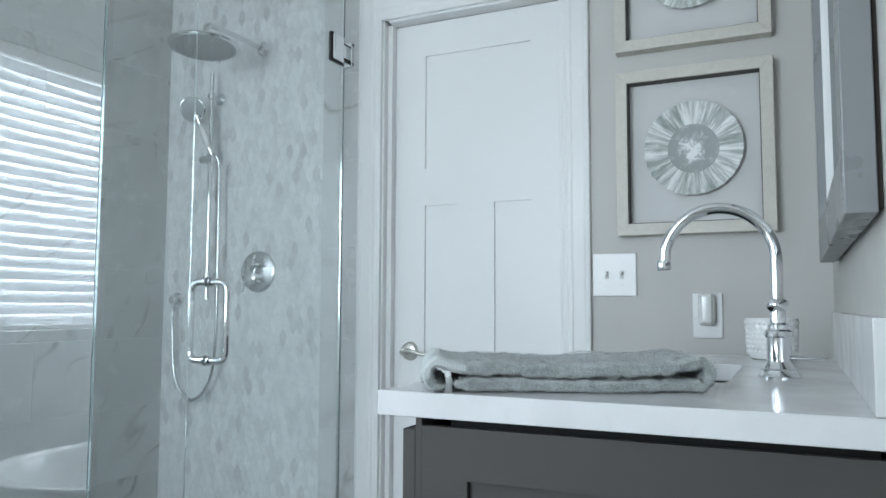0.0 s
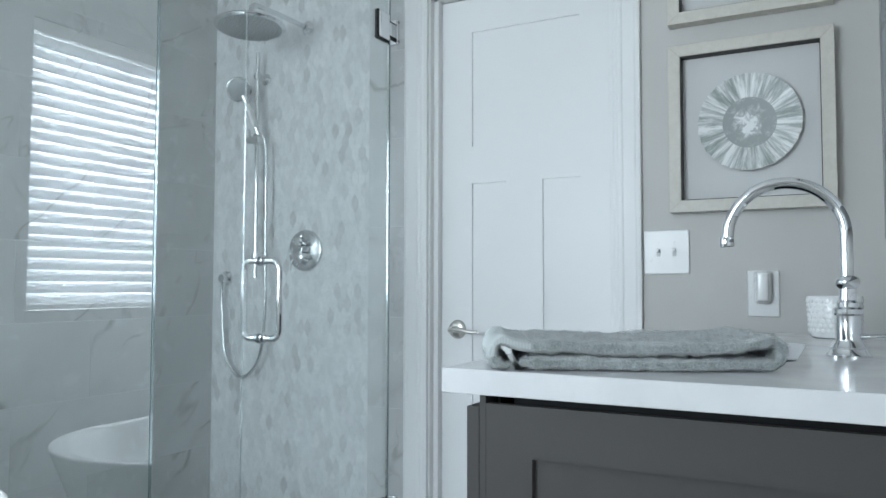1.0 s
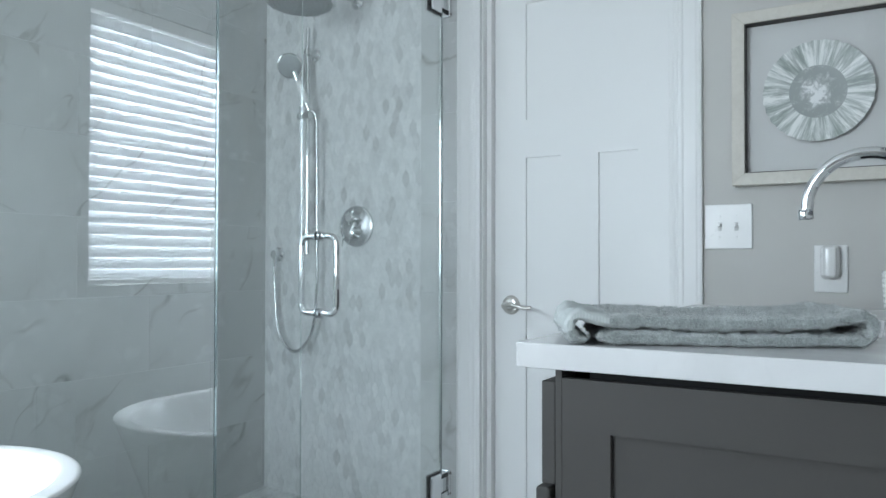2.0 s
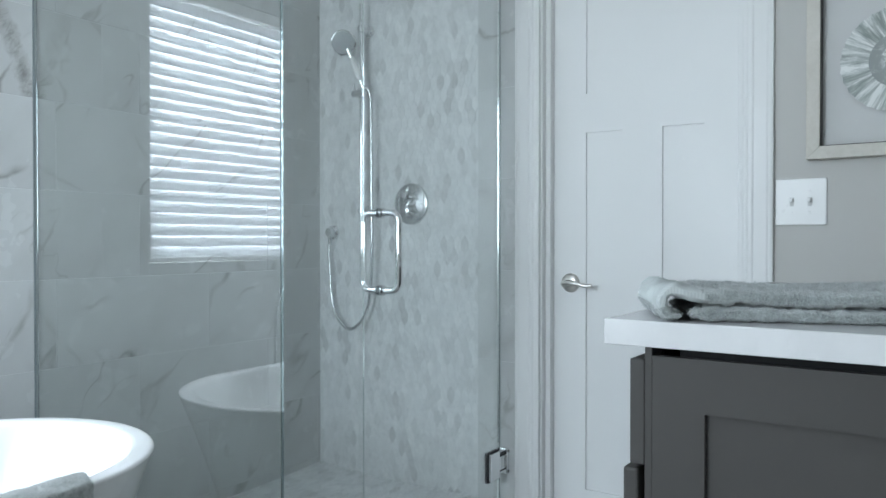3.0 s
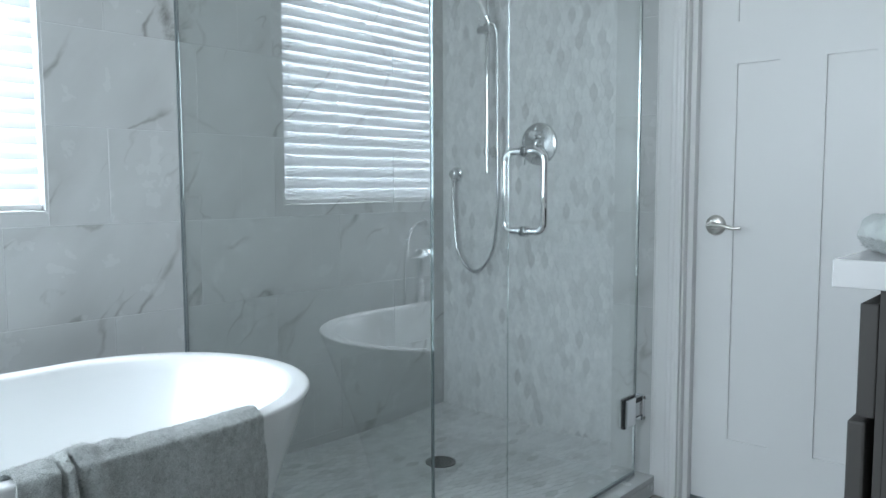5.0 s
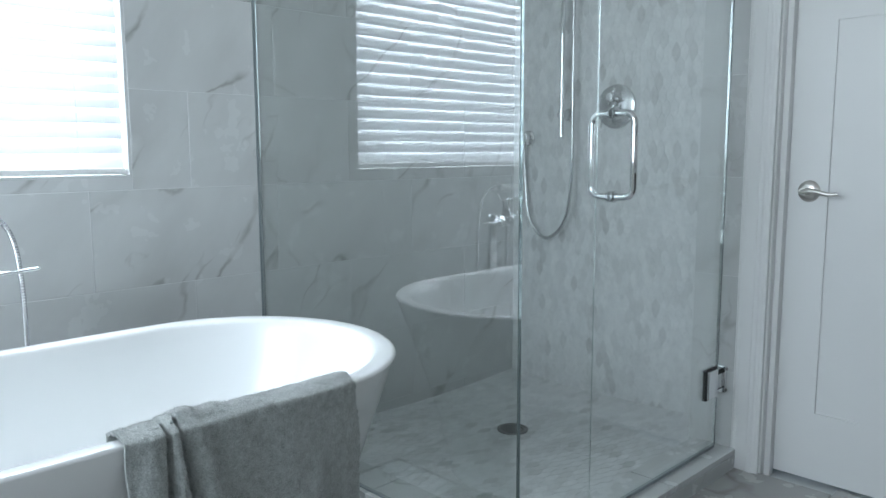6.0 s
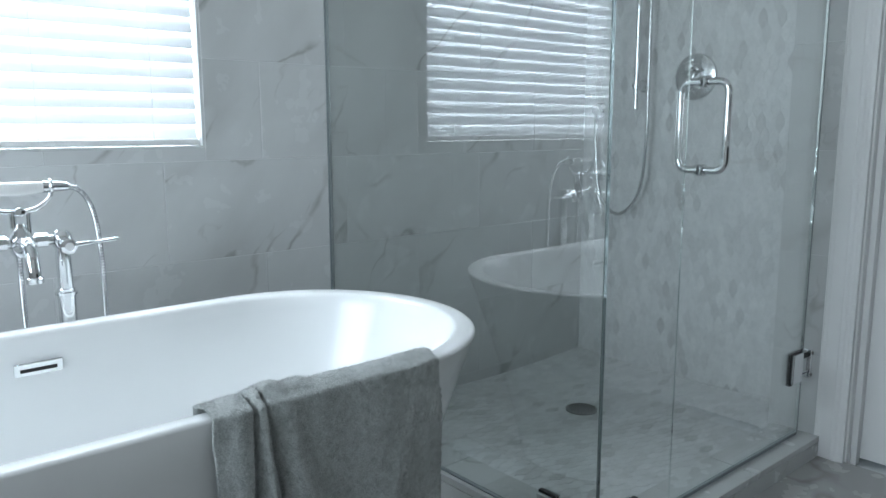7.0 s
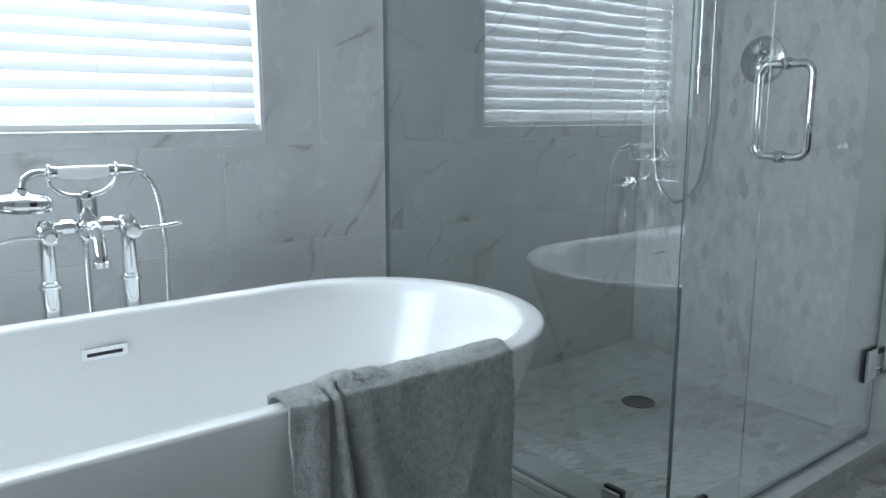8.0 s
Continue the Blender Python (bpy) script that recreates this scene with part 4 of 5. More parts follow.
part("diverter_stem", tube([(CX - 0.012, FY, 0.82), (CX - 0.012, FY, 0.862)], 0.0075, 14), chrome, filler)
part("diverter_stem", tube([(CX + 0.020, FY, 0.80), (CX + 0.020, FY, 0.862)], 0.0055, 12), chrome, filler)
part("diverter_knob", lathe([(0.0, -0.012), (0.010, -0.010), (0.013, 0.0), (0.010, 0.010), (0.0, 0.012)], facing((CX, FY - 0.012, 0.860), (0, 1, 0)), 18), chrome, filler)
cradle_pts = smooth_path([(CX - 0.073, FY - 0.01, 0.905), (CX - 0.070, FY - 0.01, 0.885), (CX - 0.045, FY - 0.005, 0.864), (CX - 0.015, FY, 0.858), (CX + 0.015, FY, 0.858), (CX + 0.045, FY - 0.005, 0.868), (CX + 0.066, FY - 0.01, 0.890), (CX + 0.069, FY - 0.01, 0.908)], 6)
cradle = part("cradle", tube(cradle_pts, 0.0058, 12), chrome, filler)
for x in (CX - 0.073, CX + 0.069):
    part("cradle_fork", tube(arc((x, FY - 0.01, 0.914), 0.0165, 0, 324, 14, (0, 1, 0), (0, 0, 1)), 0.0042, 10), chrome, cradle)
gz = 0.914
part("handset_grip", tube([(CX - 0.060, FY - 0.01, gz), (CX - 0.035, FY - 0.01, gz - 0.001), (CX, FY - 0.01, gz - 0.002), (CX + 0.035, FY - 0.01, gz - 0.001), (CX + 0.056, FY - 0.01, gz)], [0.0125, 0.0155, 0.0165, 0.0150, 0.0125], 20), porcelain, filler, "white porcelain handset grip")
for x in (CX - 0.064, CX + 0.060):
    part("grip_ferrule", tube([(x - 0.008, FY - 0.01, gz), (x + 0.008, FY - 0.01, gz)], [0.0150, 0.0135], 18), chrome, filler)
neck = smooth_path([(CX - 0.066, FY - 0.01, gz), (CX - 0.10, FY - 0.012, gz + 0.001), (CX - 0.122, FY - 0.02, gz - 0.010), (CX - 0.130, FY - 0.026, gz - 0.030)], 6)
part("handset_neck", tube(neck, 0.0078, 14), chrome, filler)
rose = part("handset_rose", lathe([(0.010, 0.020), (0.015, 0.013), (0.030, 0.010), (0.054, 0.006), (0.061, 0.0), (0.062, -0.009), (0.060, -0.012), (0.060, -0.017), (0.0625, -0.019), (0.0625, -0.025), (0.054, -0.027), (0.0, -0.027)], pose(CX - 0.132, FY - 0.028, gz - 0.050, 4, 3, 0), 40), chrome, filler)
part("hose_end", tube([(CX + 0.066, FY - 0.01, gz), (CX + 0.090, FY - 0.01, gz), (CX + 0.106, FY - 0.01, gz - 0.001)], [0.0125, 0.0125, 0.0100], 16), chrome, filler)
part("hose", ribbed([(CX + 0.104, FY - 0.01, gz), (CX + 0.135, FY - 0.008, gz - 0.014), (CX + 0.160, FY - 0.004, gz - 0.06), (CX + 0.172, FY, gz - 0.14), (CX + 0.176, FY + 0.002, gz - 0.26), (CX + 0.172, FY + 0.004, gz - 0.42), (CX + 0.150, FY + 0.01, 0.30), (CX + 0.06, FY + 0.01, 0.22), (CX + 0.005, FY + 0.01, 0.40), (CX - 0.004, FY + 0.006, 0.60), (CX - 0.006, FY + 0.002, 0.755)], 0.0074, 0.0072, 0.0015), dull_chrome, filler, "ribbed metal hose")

# ---------------------------------------------------------------- vanity
CTOP, CNEAR, CFAR, CFRONT = 0.966, -1.405, -0.375, -2.040
slab = thing("vanity_countertop", "thick white quartz countertop with an undermount sink cutout", "countertop")
SX0, SX1, SY0, SY1 = -1.10, -0.700, -2.455, -2.14
bm = bmesh.new()
zs = (CTOP, CTOP - 0.033)
outer = [(CNEAR, ROOM_B + 0.002), (CFAR, ROOM_B + 0.002), (CFAR, CFRONT), (CNEAR, CFRONT)]
inner = []
for cx, cy, a0 in ((SX1 - 0.03, SY1 - 0.03, 0), (SX0 + 0.03, SY1 - 0.03, 90), (SX0 + 0.03, SY0 + 0.03, 180), (SX1 - 0.03, SY0 + 0.03, 270)):
    inner += [(cx + 0.03 * math.cos(radians(a0 + 90 * k / 6)), cy + 0.03 * math.sin(radians(a0 + 90 * k / 6))) for k in range(7)]
levels = []
for z in zs:
    vo = [bm.verts.new((x, y, z)) for x, y in outer]
    vi = [bm.verts.new((x, y, z)) for x, y in inner]
    es = [bm.edges.new((l[i], l[(i + 1) % len(l)])) for l in (vo, vi) for i in range(len(l))]
    bmesh.ops.triangle_fill(bm, use_beauty=True, edges=es)
    levels.append((vo, vi))
for a, b in zip(*levels):
    for i in range(len(a)):
        bm.faces.new((a[i], a[(i + 1) % len(a)], b[(i + 1) % len(a)], b[i]))
bmesh.ops.recalc_face_normals(bm, faces=bm.faces)
rim = [e for e in bm.edges if len(e.link_faces) == 2 and e.calc_face_angle(0) > 1.2]
bmesh.ops.bevel(bm, geom=rim, offset=0.0018, segments=2, affect="EDGES", profile=0.5)
part("slab", bm, quartz, slab)
part("backsplash", box((CNEAR + 0.001, ROOM_B + 0.0005, CTOP + 0.0005), (CFAR, ROOM_B + 0.0215, CTOP + 0.102), 0.0016), quartz, slab, "low white quartz backsplash")
sink = thing("undermount_sink", "white ceramic undermount sink below the countertop", "sink")
bm = bmesh.new()
rr = []
for off, z in ((0.012, CTOP - 0.034), (-0.004, CTOP - 0.036), (-0.010, CTOP - 0.10), (-0.035, CTOP - 0.155), (-0.09, CTOP - 0.165)):
    ring = []
    for x, y in inner:
        cx, cy = (SX0 + SX1) / 2, (SY0 + SY1) / 2
        ring.append(bm.verts.new((x + math.copysign(off, x - cx), y + math.copysign(off, y - cy), z)))
    rr.append(ring)
for a, b in zip(rr, rr[1:]):
    for i in range(len(a)):
        bm.faces.new((a[i], a[(i + 1) % len(a)], b[(i + 1) % len(a)], b[i]))
bm.faces.new(rr[-1])
bmesh.ops.recalc_face_normals(bm, faces=bm.faces)
part("basin", bm, porcelain, sink, "", True)

van = thing("vanity_cabinet", "grey painted shaker vanity cabinet with recessed end panel", "vanity cabinet")
VX0, VX1, VY0, VY1, VZ = -1.385, -0.395, ROOM_B + 0.003, -2.097, CTOP - 0.034
part("carcass", box((VX0 + 0.012, VY0, 0.10), (VX1, VY1 - 0.004, VZ - 0.030), 0.001), cabinet_paint, van)
# black strip puts the overhang's shade into the gap below the slab
part("overhang_shade_strip", box((VX0 + 0.050, VY0 + 0.01, VZ - 0.024), (VX1 - 0.01, VY1 - 0.02, VZ - 0.0005)), black_gap, van)
# toe kick, set back, in a darker colour than the cabinet
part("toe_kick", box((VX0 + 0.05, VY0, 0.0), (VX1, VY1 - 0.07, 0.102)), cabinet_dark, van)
# end panel: frame proud of the carcass, sunk field
PZ = VZ - 0.012
part("end_stile", box((VX0, -2.162, 0.10), (VX0 + 0.0125, VY1, PZ)), cabinet_paint, van)
part("end_stile", box((VX0, VY0, 0.10), (VX0 + 0.0125, VY0 + 0.068, PZ)), cabinet_paint, van)
part("end_rail", box((VX0, VY0 + 0.068, 0.853), (VX0 + 0.0125, -2.162, PZ)), cabinet_paint, van)
part("end_rail", box((VX0, VY0 + 0.068, 0.10), (VX0 + 0.0125, -2.162, 0.18)), cabinet_paint, van)
part("end_field", box((VX0 + 0.0085, VY0 + 0.067, 0.179), (VX0 + 0.0118, -2.161, 0.854)), cabinet_paint, van)
# face frame and fronts
part("face_stile", box((VX0 + 0.001, VY1 + 0.0005, 0.10), (VX0 + 0.04, VY1 + 0.010, VZ - 0.001), 0.001), cabinet_paint, van)
part("face_stile", box((VX1 - 0.04, VY1 - 0.003, 0.10), (VX1, VY1 + 0.010, VZ - 0.001), 0.001), cabinet_paint, van)
part("face_rail", box((VX0 + 0.04, VY1 - 0.003, VZ - 0.03), (VX1 - 0.04, VY1 + 0.010, VZ - 0.001), 0.001), cabinet_paint, van)
mid = (VX0 + VX1) / 2
for a, b in ((VX0 + 0.004, mid - 0.002), (mid + 0.002, VX1 - 0.004)):
    part("drawer_front", box((a, VY1 + 0.011, 0.778), (b, VY1 + 0.031, VZ - 0.018), 0.002), cabinet_paint, van)
    dleaf = part("cabinet_door", box((a, VY1 + 0.020, 0.112), (b, VY1 + 0.040, 0.772), 0.0035), cabinet_paint, van)
    kx = b - 0.035 if a < mid - 0.1 else a + 0.035
    part("door_knob", lathe([(0.006, 0.0), (0.006, 0.012), (0.014, 0.018), (0.014, 0.024), (0.0, 0.027)], facing((kx, VY1 + 0.040, 0.70), (0, 1, 0)), 18), nickel, dleaf)

# faucet
FX, FYY = -0.956, -2.525
faucet = thing("sink_faucet", "polished chrome gooseneck faucet on a stepped round base", "faucet", (FX, FYY, CTOP))
part("base", lathe([(0.033, 0.0), (0.033, 0.003), (0.028, 0.007), (0.026, 0.012), (0.0275, 0.015), (0.022, 0.022), (0.020, 0.026)], None, 40), chrome, faucet)
part("column", lathe([(0.0195, 0.020), (0.0185, 0.028), (0.0185, 0.064), (0.0215, 0.067), (0.0215, 0.074), (0.0165, 0.077), (0.0165, 0.084)], None, 40), chrome, faucet)
part("collar", lathe([(0.0165, 0.084), (0.0128, 0.088), (0.0122, 0.106), (0.0165, 0.110), (0.0185, 0.116), (0.0165, 0.122), (0.0105, 0.126)], None, 40), chrome, faucet)
R = 0.0885
pts = [(0, 0, 0.120), (0, 0, 0.160), (0, 0, 0.190)] + arc((0, R, 0.190), R, 180, 14, 26, (0, 1, 0), (0, 0, 1)) + [(0, 2 * R - 0.001, 0.192), (0, 2 * R + 0.001, 0.184)]
gn = part("gooseneck", tube(pts, 0.0098, 20), chrome, faucet)
part("aerator", lathe([(0.0112, -0.010), (0.0118, -0.008), (0.0118, 0.004), (0.0108, 0.006), (0.0, 0.006)], pose(0, 2 * R + 0.001, 0.186, -4, 0, 0), 24), chrome, gn)
part("side_lever", tube([(0.012, -0.012, 0.030), (0.016, -0.045, 0.031), (0.017, -0.066, 0.032)], [0.006, 0.0038, 0.0042], 12), chrome, faucet)

# folded towel on the counter
def folded_towel():
    bm = bmesh.new()
    y0, y1 = 0.0, -0.372
    zc = CTOP + 0.001
    line = []
    n = 70
    for k in range(n + 1):
        t = k / n
        line.append((y0 - 0.030 + (y1 + 0.022 - y0 + 0.030) * t, zc + 0.0090 + 0.0008 * math.sin(t * 9) - 0.002 * t, 0.0175 - 0.0025 * t))
    for k in range(1, 14):
        a = math.pi * k / 14
        line.append((y1 + 0.022 - 0.016 * math.sin(a), zc + 0.0225 - 0.0155 * math.cos(a), 0.0150))
    for k in range(n + 1):
        t = k / n
        sag = 0.004 * math.sin(math.pi * min(1, t * 1.15)) + 0.0022 * math.sin(t * 13 + 1)
        rise = 0.0095 * max(0.0, 1 - t / 0.22) ** 1.3
        line.append((y1 + 0.022 + (y0 - 0.010 - y1 - 0.022) * t, zc + 0.0305 + rise - sag * 0.5 + 0.010 * max(0.0, (t - 0.86) / 0.14) ** 2, 0.0190 - 0.004 * max(0.0, 1 - t / 0.2) - 0.004 * max(0.0, (t - 0.88) / 0.12)))
    for k in range(1, 20):
        a = radians(90 - 205 * k / 19)
        line.append((y0 - 0.010 + 0.0165 * math.cos(a), zc + 0.0230 + 0.0165 * math.sin(a), 0.0150))
    nx = 60
    x0, x1 = 0.0, 0.19
    rings = []
    for i in range(nx + 1):
        s = i / nx
        edge = min(s, 1 - s)
        rnd = min(1.0, math.sqrt(max(0.0, 1 - (1 - min(1, edge / 0.055)) ** 2)))
        top, bot = [], []
        for k, (y, z, th) in enumerate(line):
            a, b = line[max(0, k - 1)], line[min(len(line) - 1, k + 1)]
            d = Vector((0, b[0] - a[0], b[1] - a[1])).normalized()
            nrm = Vector((0, -d.z, d.y))
            x = x0 + (x1 - x0) * s + 0.004 * noise.noise((y * 14, z * 30, 2.2)) + 0.003 * math.sin(k * 0.11)
            tail = min(k, len(line) - 1 - k) / 6.0
            w = th * (0.45 + 0.55 * rnd) * min(1.0, 0.25 + 0.75 * math.sqrt(min(1.0, tail)))
            f = 0.0030 * noise.noise((x * 55, y * 55, k * 0.3)) + 0.0018 * noise.noise((x * 170, y * 170, z * 170))
            low = max(CTOP + 0.0015, 0)
            p = Vector((x, y, z)) + nrm * (w / 2 + f)
            q = Vector((x, y, z)) - nrm * (w / 2 + f)
            for v in (p, q):
                v.z = max(v.z, low)
            top.append(p)
            bot.append(q)
        rings.append([bm.verts.new(p) for p in top + bot[::-1]])
    m = len(rings[0])
    for a, b in zip(rings, rings[1:]):
        for k in range(m):
            bm.faces.new((a[k], a[(k + 1) % m], b[(k + 1) % m], b[k]))
    for r in (rings[0], rings[-1]):
        h = m // 2
        for k in range(h - 1):
            bm.faces.new((r[k], r[k + 1], r[m - 2 - k], r[m - 1 - k]))
    for f in bm.faces:
        c = f.calc_center_median()
        if c.y > y0 - 0.042 and c.z > zc + 0.018:
            f.material_index = 1
    bm.transform(pose(-1.410, -2.124, 0, 0, 0, 26))
    bmesh.ops.recalc_face_normals(bm, faces=bm.faces)
    return bm


ftowel = part("folded_towel", folded_towel(), (towel_counter_light, towel_band), None, "", True)
pile(ftowel, 40000, 0.0034, 4)
tagged(ftowel, "folded grey-green terry hand towel with a woven band on the countertop", "towel")

cup = thing("ceramic_tumbler", "white embossed ceramic tumbler standing on the countertop", "tumbler", (-0.50, -2.502, CTOP))
bm = lathe([(0.0, 0.0), (0.040, 0.0), (0.046, 0.003), (0.050, 0.012), (0.0525, 0.05), (0.054, 0.086), (0.0525, 0.0885), (0.050, 0.086), (0.048, 0.05), (0.044, 0.012), (0.0, 0.010)], None, 48)
part("tumbler_body", bm, porcelain, cup)
bump_mesh = to_mesh(lathe([(0.0048, 0.0), (0.0040, 0.0012), (0.0, 0.0020)], None, 8), porcelain, True, "emboss")
for j in range(7):
    for k in range(28):
        a = (k + 0.5 * (j % 2)) * math.tau / 28
        r0 = 0.0505 + 0.0030 * j / 6
        o = new("embossed_dot", bump_mesh)
        o.parent = cup
        o.matrix_basis = facing((r0 * math.cos(a), r0 * math.sin(a), 0.016 + j * 0.0105), (math.cos(a), math.sin(a), 0))

# mirror on the vanity wall
mir = thing("wall_mirror", "large rectangular mirror in a pale grey beaded frame", "mirror")
MX0, MX1, MZ0, MZ1, MD, MW = -1.342, -0.325, 1.183, 2.18, 0.034, 0.080
YB = ROOM_B + 0.006
part("backing", box((MX0 + 0.006, ROOM_B + 0.0005, MZ0 + 0.006), (MX1 - 0.006, YB, MZ1 - 0.006)), back_board, mir, "dark brown backing board")
for lo, hi in (((MX0, YB, MZ0), (MX0 + MW, YB + MD, MZ1)), ((MX1 - MW, YB, MZ0), (MX1, YB + MD, MZ1)), ((MX0 + MW, YB, MZ0), (MX1 - MW, YB + MD, MZ0 + MW)), ((MX0 + MW, YB, MZ1 - MW), (MX1 - MW, YB + MD, MZ1))):
    part("frame_member", box(lo, hi, 0.0018), mirror_paint, mir)
for k, (o, d) in enumerate(((0.0, 0.018), (0.006, 0.015), (0.012, 0.012))):
    a0, a1, b0, b1 = MX0 + MW + o, MX1 - MW - o, MZ0 + MW + o, MZ1 - MW - o
    for lo, hi in (((a0, YB, b0), (a0 + 0.0055, YB + d, b1)), ((a1 - 0.0055, YB, b0), (a1, YB + d, b1)), ((a0, YB, b0), (a1, YB + d - 0.0006, b0 + 0.0055)), ((a0, YB, b1 - 0.0055), (a1, YB + d - 0.0006, b1))):
        part("bead", box(lo, hi, 0.0018), white_paint, mir, "white stepped bead")
part("mirror_glass", box((MX0 + MW + 0.012, YB, MZ0 + MW + 0.012), (MX1 - MW - 0.012, YB + 0.010, MZ1 - MW - 0.012)), mirror_glass, mir, "silvered mirror glass", False)

# shadow-box pictures with a plate


def mitred(a, b, width, depth):
    """One frame member from corner a to corner b, cut at 45 degrees at both ends."""
    a, b = Vector(a), Vector(b)
    along = (b - a).normalized()
    inward = Vector((-along.y, along.x)) * width
    ring = [a, b, b + inward - along * width, a + inward + along * width]
    bm = bmesh.new()
    back = [bm.verts.new((-0.0005, p.x, p.y)) for p in ring]
    front = [bm.verts.new((-depth, p.x, p.y)) for p in ring]
    bm.faces.new(back)
    bm.faces.new(front[::-1])
    for k in range(4):
        bm.faces.new((back[k], back[(k + 1) % 4], front[(k + 1) % 4], front[k]))
    bmesh.ops.recalc_face_normals(bm, faces=bm.faces)
    bmesh.ops.bevel(bm, geom=bm.edges[:], offset=0.0009, segments=1, affect="EDGES")
    return bm


def shadow_box(z0, signature):
    f = thing("shadow_box_frame", "square whitewashed wood shadow-box frame holding a glazed plate", "picture frame", (0, -2.292, z0), "shadow boxes on the wall")
    w, h, bw, d = 0.2195, 0.494, 0.034, 0.044
    for name, a, b in (("frame_rail", (-w, 0), (w, 0)), ("frame_side", (w, 0), (w, h)), ("frame_rail", (w, h), (-w, h)), ("frame_side", (-w, h), (-w, 0))):
        part(name, mitred(a, b, bw, d), frame_wood, f)
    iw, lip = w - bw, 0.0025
    # added strips: the deep frame's inner shade, put into their dark colour
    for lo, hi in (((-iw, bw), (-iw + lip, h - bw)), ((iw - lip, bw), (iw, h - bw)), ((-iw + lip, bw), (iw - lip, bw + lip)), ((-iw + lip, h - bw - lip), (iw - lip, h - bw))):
        part("inner_shade_lip", box((-d + 0.006, lo[0], lo[1]), (-0.0062, hi[0], hi[1])), shade_lip, f, "dark inner sides with shade put into the colour")
    part("mat_board", box((-0.006, -w + bw - 0.002, bw - 0.002), (-0.002, w - bw + 0.002, h - bw + 0.002)), mat_board, f)
    pc = (-0.006, 0.0, 0.252)
    pl = new("plate")
    pl.parent = f
    pl.location = pc
    bm = bmesh.new()
    n = 120
    prof = [(0.072, 0.0075, 0), (0.086, 0.0095, 0), (0.096, 0.0125, 0), (0.112, 0.016, 0), (0.128, 0.0190, 1), (0.1385, 0.0205, 1), (0.1375, 0.0175, 1), (0.09, 0.003, 0)]
    rings = []
    for r, x, wavy in prof:
        rings.append([bm.verts.new((-x - 0.0004 * math.sin(k * math.tau / n * 40) * (1 if r > 0.1 else 0), *(q * (r + (0.0016 * math.sin(k * math.tau / n * 30) if wavy else 0)) for q in (math.cos(k * math.tau / n), math.sin(k * math.tau / n))))) for k in range(n)])
    for a, b in zip(rings, rings[1:]):
        for k in range(n):
            bm.faces.new((a[k], a[(k + 1) % n], b[(k + 1) % n], b[k]))
    bmesh.ops.recalc_face_normals(bm, faces=bm.faces)
    ob = part("plate_rim", bm, plate_rim_glaze, pl, "grey-green and white streaked fluted rim", True)
    part("plate_well", lathe([(0.0, 0.0062), (0.05, 0.0064), (0.066, 0.0068), (0.0725, 0.0077)], facing((0, 0, 0), (-1, 0, 0)), 64), plate_well_glaze, pl, "grey blotched glaze")
    if signature:
        for k, (a, b) in enumerate(((-0.118, -0.094), (-0.126, -0.120), (-0.148, -0.129))):
            part("ink_bar", box((-0.0066, b - 0.028, 0.046 + 0.0015 * (k % 2)), (-0.0060, a - 0.034 + 0.012, 0.0485 + 0.0015 * (k % 2))), ink, f)
    return f


shadow_box(1.290, False)
shadow_box(1.848, True)

# switch plate and plug-in night light
sw = thing("light_switch", "white double toggle light switch plate on the wall", "light switch", (0, -2.0545, 1.1755))
part("cover_plate", box((-0.0065, -0.0665, -0.0655), (-0.0003, 0.0665, 0.0655), 0.003), plastic_white, sw)
for y in (-0.023, 0.023):
    part("toggle_slot", box((-0.0072, y - 0.0055, -0.0125), (-0.0060, y + 0.0055, 0.0125), 0.0005), mat_board, sw)
    part("toggle", box((-0.020, y - 0.0042, 0.000), (-0.0065, y + 0.0042, 0.009), 0.0012), plastic_white, sw)
    for z in (-0.030, 0.030):
        part("screw", lathe([(0.0032, 0.0), (0.0028, 0.0012), (0.0, 0.0015)], facing((-0.0062, y, z), (-1, 0, 0)), 10), plastic_white, sw)
ou = thing("wall_outlet", "white outlet cover plate on the wall", "outlet", (0, -2.3205, 1.054))
part("cover_plate", box((-0.006, -0.0415, -0.065), (-0.0003, 0.0415, 0.065), 0.003), plastic_white, ou)
part("screw", lathe([(0.0032, 0.0), (0.0028, 0.0012), (0.0, 0.0015)], facing((-0.0058, 0, -0.050), (-1, 0, 0)), 10), plastic_white, ou)
nl = thing("plug_in_night_light", "rounded white plastic night light plugged into the outlet", "night light", (-0.006, -2.320, 1.066))
bm = box((-0.030, -0.023, -0.040), (0.0, 0.023, 0.052), 0.013, segs=4)
part("night_light_body", bm, plastic_white, nl, "", True)
part("night_light_lens", box((-0.036, -0.017, -0.034), (-0.022, 0.015, 0.048), 0.0065, segs=4), porcelain, nl, "", True)

# ---------------------------------------------------------------- tiles (last)
G = 0.0011


def tile_piece(name, lo, hi, parent, material, bevel=0.0008):
    key = tuple(round(h - l, 4) for l, h in zip(lo, hi)) + (material.name,)
    if key not in TILE_MESHES:
        s = [h - l for l, h in zip(lo, hi)]
        TILE_MESHES[key] = to_mesh(box([-q / 2 for q in s], [q / 2 for q in s], bevel, segs=1), material, False, name)
    o = new(name, TILE_MESHES[key])
    o.parent = parent
    o.location = [(l + h) / 2 for l, h in zip(lo, hi)]
    return o


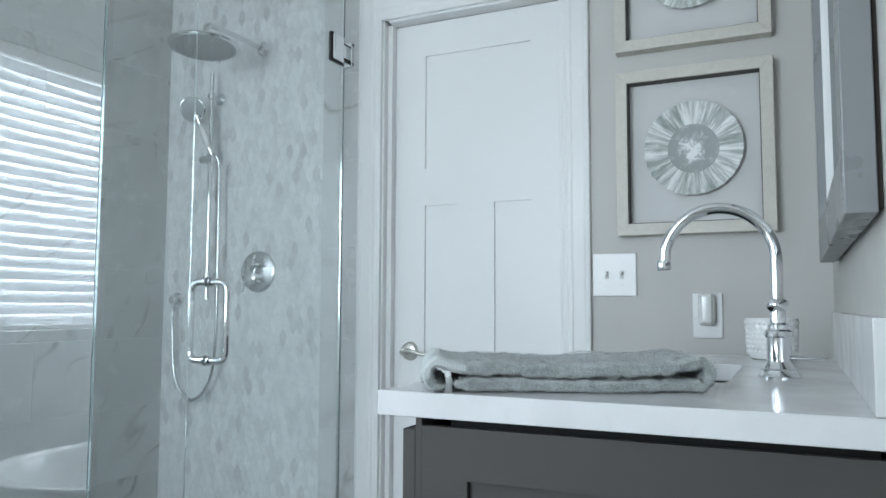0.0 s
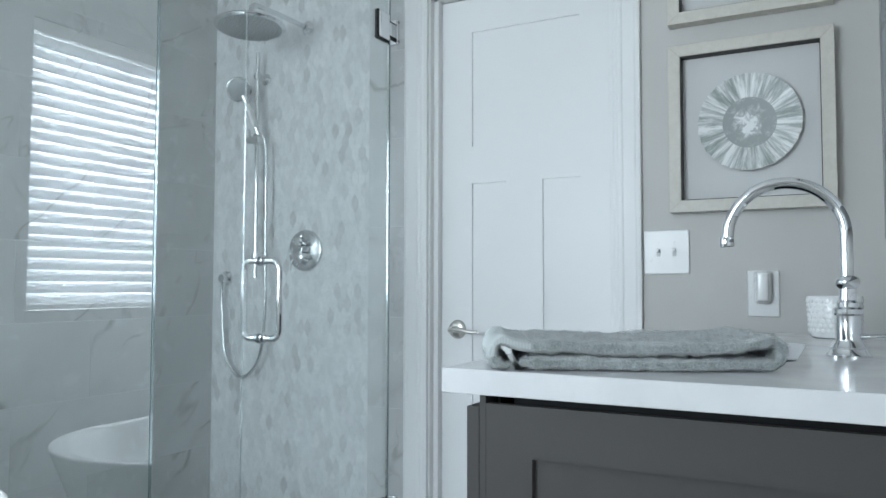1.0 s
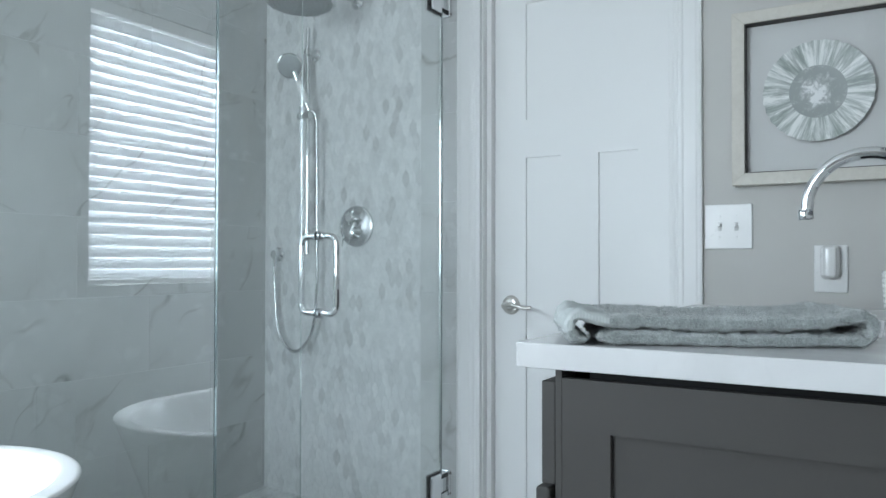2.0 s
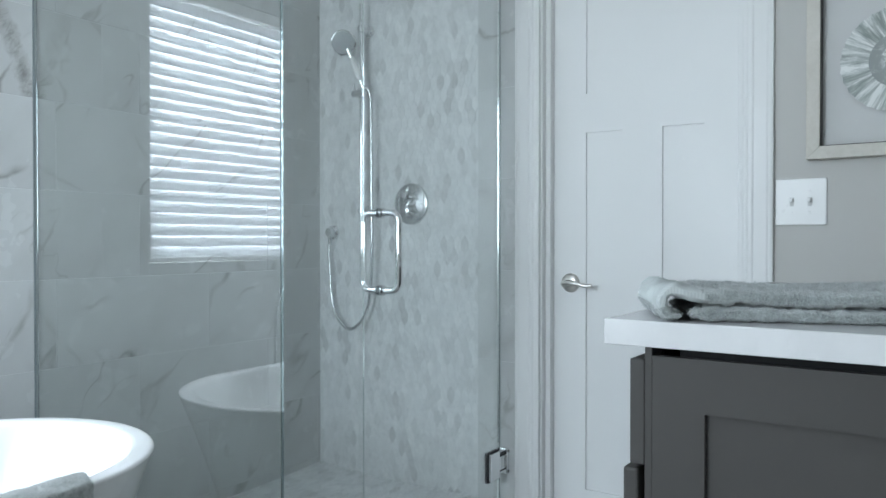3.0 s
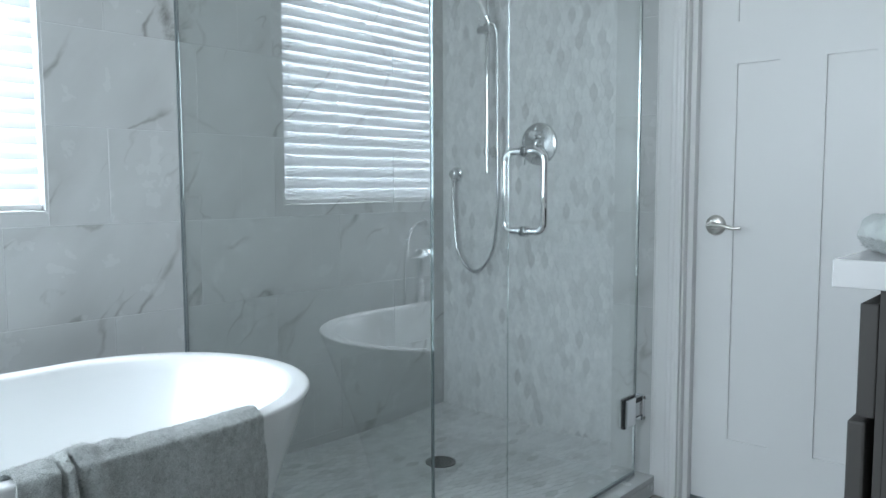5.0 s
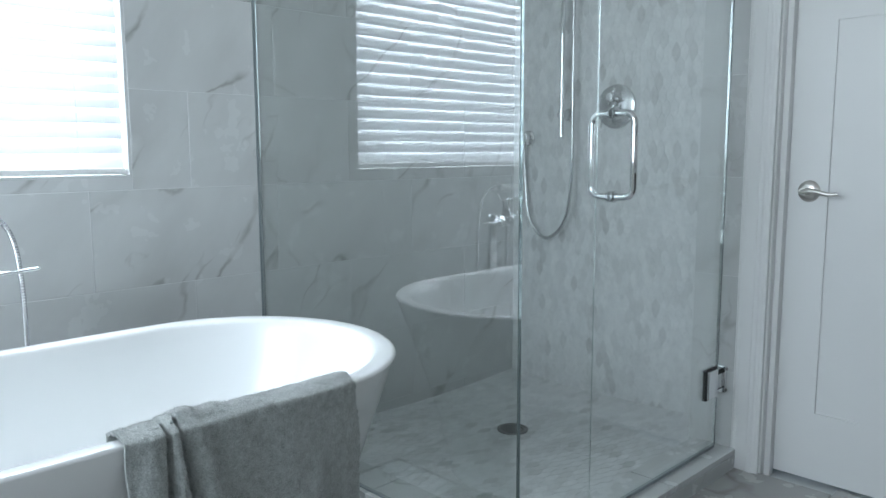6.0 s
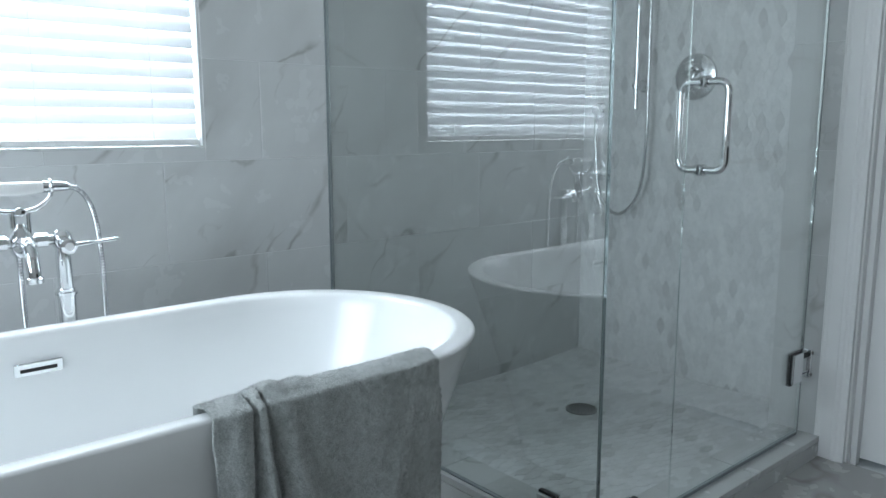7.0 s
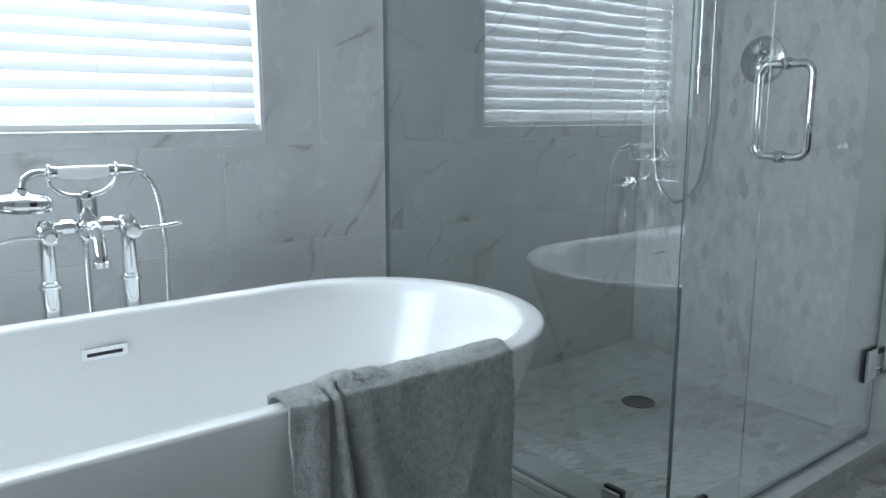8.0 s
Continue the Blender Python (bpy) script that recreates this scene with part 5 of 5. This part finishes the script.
TILE_MESHES = {}
TW, TH, TZ0 = 0.606, 0.2885, 0.075
rnd = random.Random(5)
r = -1
z = TZ0 - TH
while z < TOP:
    shift = -1.309 if r % 2 else -1.612
    k0 = math.floor((ROOM_L - shift) / TW)
    for k in range(k0, k0 + 8):
        x0, x1 = max(ROOM_L, shift + k * TW), min(MOSAIC_X + 0.006, shift + (k + 1) * TW)
        z0, z1 = max(-0.01, z), min(TOP, z + TH)
        if x1 - x0 < 0.01 or z1 - z0 < 0.01:
            continue
        pieces = [(x0, x1, z0, z1)]
        if x0 < WIN_R and x1 > WIN_L and z0 < WIN_T and z1 > WIN_B:
            pieces = []
            if x0 < WIN_L:
                pieces.append((x0, WIN_L, z0, z1))
            if x1 > WIN_R:
                pieces.append((WIN_R, x1, z0, z1))
            a, b = max(x0, WIN_L), min(x1, WIN_R)
            if z0 < WIN_B:
                pieces.append((a, b, z0, WIN_B))
            if z1 > WIN_T:
                pieces.append((a, b, WIN_T, z1))
        for a, b, c, d in pieces:
            if b - a > 0.006 and d - c > 0.006:
                tile_piece("tile", (a + G, 0.0005, c + G), (b - G, 0.011, d - G), wall_north, veined_tile if r == 5 and a < -1.1 < b else tile_marble)
    z += TH
    r += 1

# tiles on the wall end beside the shower door
part("grout_bed", box((-0.0187, -1.1495, -0.01), (0.0, RETURN_Y - 0.001, TOP)), grout_white, wall_east)
cuts = [-0.01, 0.003, 0.322, 0.642, 0.963, 1.284, 1.601, 1.92, 2.24, TOP]
for a, b in zip(cuts[1:], cuts[2:]):
    tile_piece("tile", (-0.020, -1.1495, a + G), (-0.0005, RETURN_Y - 0.0005, b - G), wall_east, tile_marble)
    tile_piece("tile", (0.0, RETURN_Y + 0.0003, a + G), (MOSAIC_X, RETURN_Y + 0.009, b - G), wall_east, tile_marble)

# floor tiles
FTX, FTY = 0.61, 0.305
j, y = 0, -1.16
while y > ROOM_B:
    k, x = 0, 0.02 - (0.305 if j % 2 else 0)
    while x > ROOM_L:
        lo = (max(ROOM_L, x - FTX) + G, max(ROOM_B, y - FTY) + G, -0.011)
        hi = (min(0.05 if y < -1.26 else 0.0, x) - G, y - G, 0.0)
        if hi[0] - lo[0] > 0.01 and hi[1] - lo[1] > 0.01:
            tile_piece("floor_tile", lo, hi, floor, floor_marble)
        x -= FTX
    if j % 2:
        tile_piece("floor_tile", (-0.285 + G, max(ROOM_B, y - FTY) + G, -0.011), (0.05 - G, y - G, 0.0), floor, floor_marble)
    y -= FTY
    j += 1
y = -0.002
j = 0
while y > -1.15:
    x = -1.100 - (0.305 if j % 2 else 0)
    while x > ROOM_L:
        lo, hi = (max(ROOM_L, x - FTX) + G, max(-1.16, y - FTY) + G, -0.011), (x - G, y - G, 0.0)
        if hi[0] - lo[0] > 0.01 and hi[1] - lo[1] > 0.01:
            tile_piece("floor_tile", lo, hi, floor, floor_marble)
        x -= FTX
    y -= FTY
    j += 1

# mosaic: elongated six-sided pieces with softly bowed flanks
MW_, MH_, MS = 0.0335, 0.078, 0.012       # width, height, half length of the straight flank


def leaf(w, h, s, g=0.0006):
    w, h = w / 2 - g, h / 2 - g * 1.5
    return [(0, h), (-w * 0.30, h * 0.82), (-w, s), (-w, -s), (-w * 0.30, -h * 0.82), (0, -h), (w * 0.30, -h * 0.82), (w, -s), (w, s), (w * 0.30, h * 0.82)]


SHAPE = leaf(MW_, MH_, MS)
N = len(SHAPE)


def leaf_mesh():
    verts = [(u, v, -0.004) for u, v in SHAPE] + [(u * 0.985, v * 0.985, 0.0) for u, v in SHAPE]
    faces = [tuple(range(N, 2 * N))] + [(i, (i + 1) % N, N + (i + 1) % N, N + i) for i in range(N)]
    return verts, faces


LV, LF = leaf_mesh()
me = bpy.data.meshes.new("mosaic_piece")
me.from_pydata(LV, [], LF)
me.materials.append(mosaic_stone)
ROWS = MH_ / 2 + MS


def lay(spots, matrix_of, parent, near, name):
    """The 300 pieces nearest to the point near become parts; the rest is one mesh."""
    spots = sorted(spots, key=lambda p: (p[0] - near[0]) ** 2 + (p[1] - near[1]) ** 2)
    for p in spots[:300]:
        o = new("mosaic_piece", me)
        o.parent = parent
        o.matrix_basis = matrix_of(*p)
    vs, fs = [], []
    for p in spots[300:]:
        m = matrix_of(*p)
        b = len(vs)
        vs += [tuple(m @ Vector(v)) for v in LV]
        fs += [tuple(b + i for i in f) for f in LF]
    rest = bpy.data.meshes.new(name)
    rest.from_pydata(vs, [], fs)
    rest.materials.append(mosaic_stone)
    o = new(name, rest)
    o.parent = parent
    tagged(o, kind="stuff")


spots = []
j = 0
z = 0.03
while z < TOP - 0.03:
    y = -0.018 - (MW_ / 2 if j % 2 else 0)
    while y > RETURN_Y - 0.06:
        spots.append((y, z))
        y -= MW_
    z += ROWS
    j += 1
turn = Matrix(((0, 0, -1, 0), (-1, 0, 0, 0), (0, 1, 0, 0), (0, 0, 0, 1)))
wobble = random.Random(11)
lay(spots, lambda y, z: Matrix.Translation((MOSAIC_X + wobble.uniform(0, 0.0006), y, z)) @ turn, wall_shower, (-0.8, 0.5), "mosaic_field")
spots = []
j = 0
y = -0.015
while y > -1.01:
    x = -0.935 + (ROWS * 0 if j % 2 == 0 else ROWS)
    while x < MOSAIC_X - 0.02:
        if (Vector((x, y)) - DRAIN).length > 0.066:
            spots.append((x, y))
        x += 2 * ROWS
    y -= MW_ / 2
    j += 1
flat = Matrix(((0, 1, 0, 0), (-1, 0, 0, 0), (0, 0, 1, 0), (0, 0, 0, 1)))


def on_pan(x, y):
    """A piece lies along the floor's fall."""
    n = Vector(((pan_z(x - 0.01, y) - pan_z(x + 0.01, y)) / 0.02, (pan_z(x, y - 0.01) - pan_z(x, y + 0.01)) / 0.02, 1)).normalized()
    return Matrix.Translation((x, y, pan_z(x, y))) @ Vector((0, 0, 1)).rotation_difference(n).to_matrix().to_4x4() @ flat


lay(spots, on_pan, shower_floor, (-0.8, -0.9), "mosaic_field")
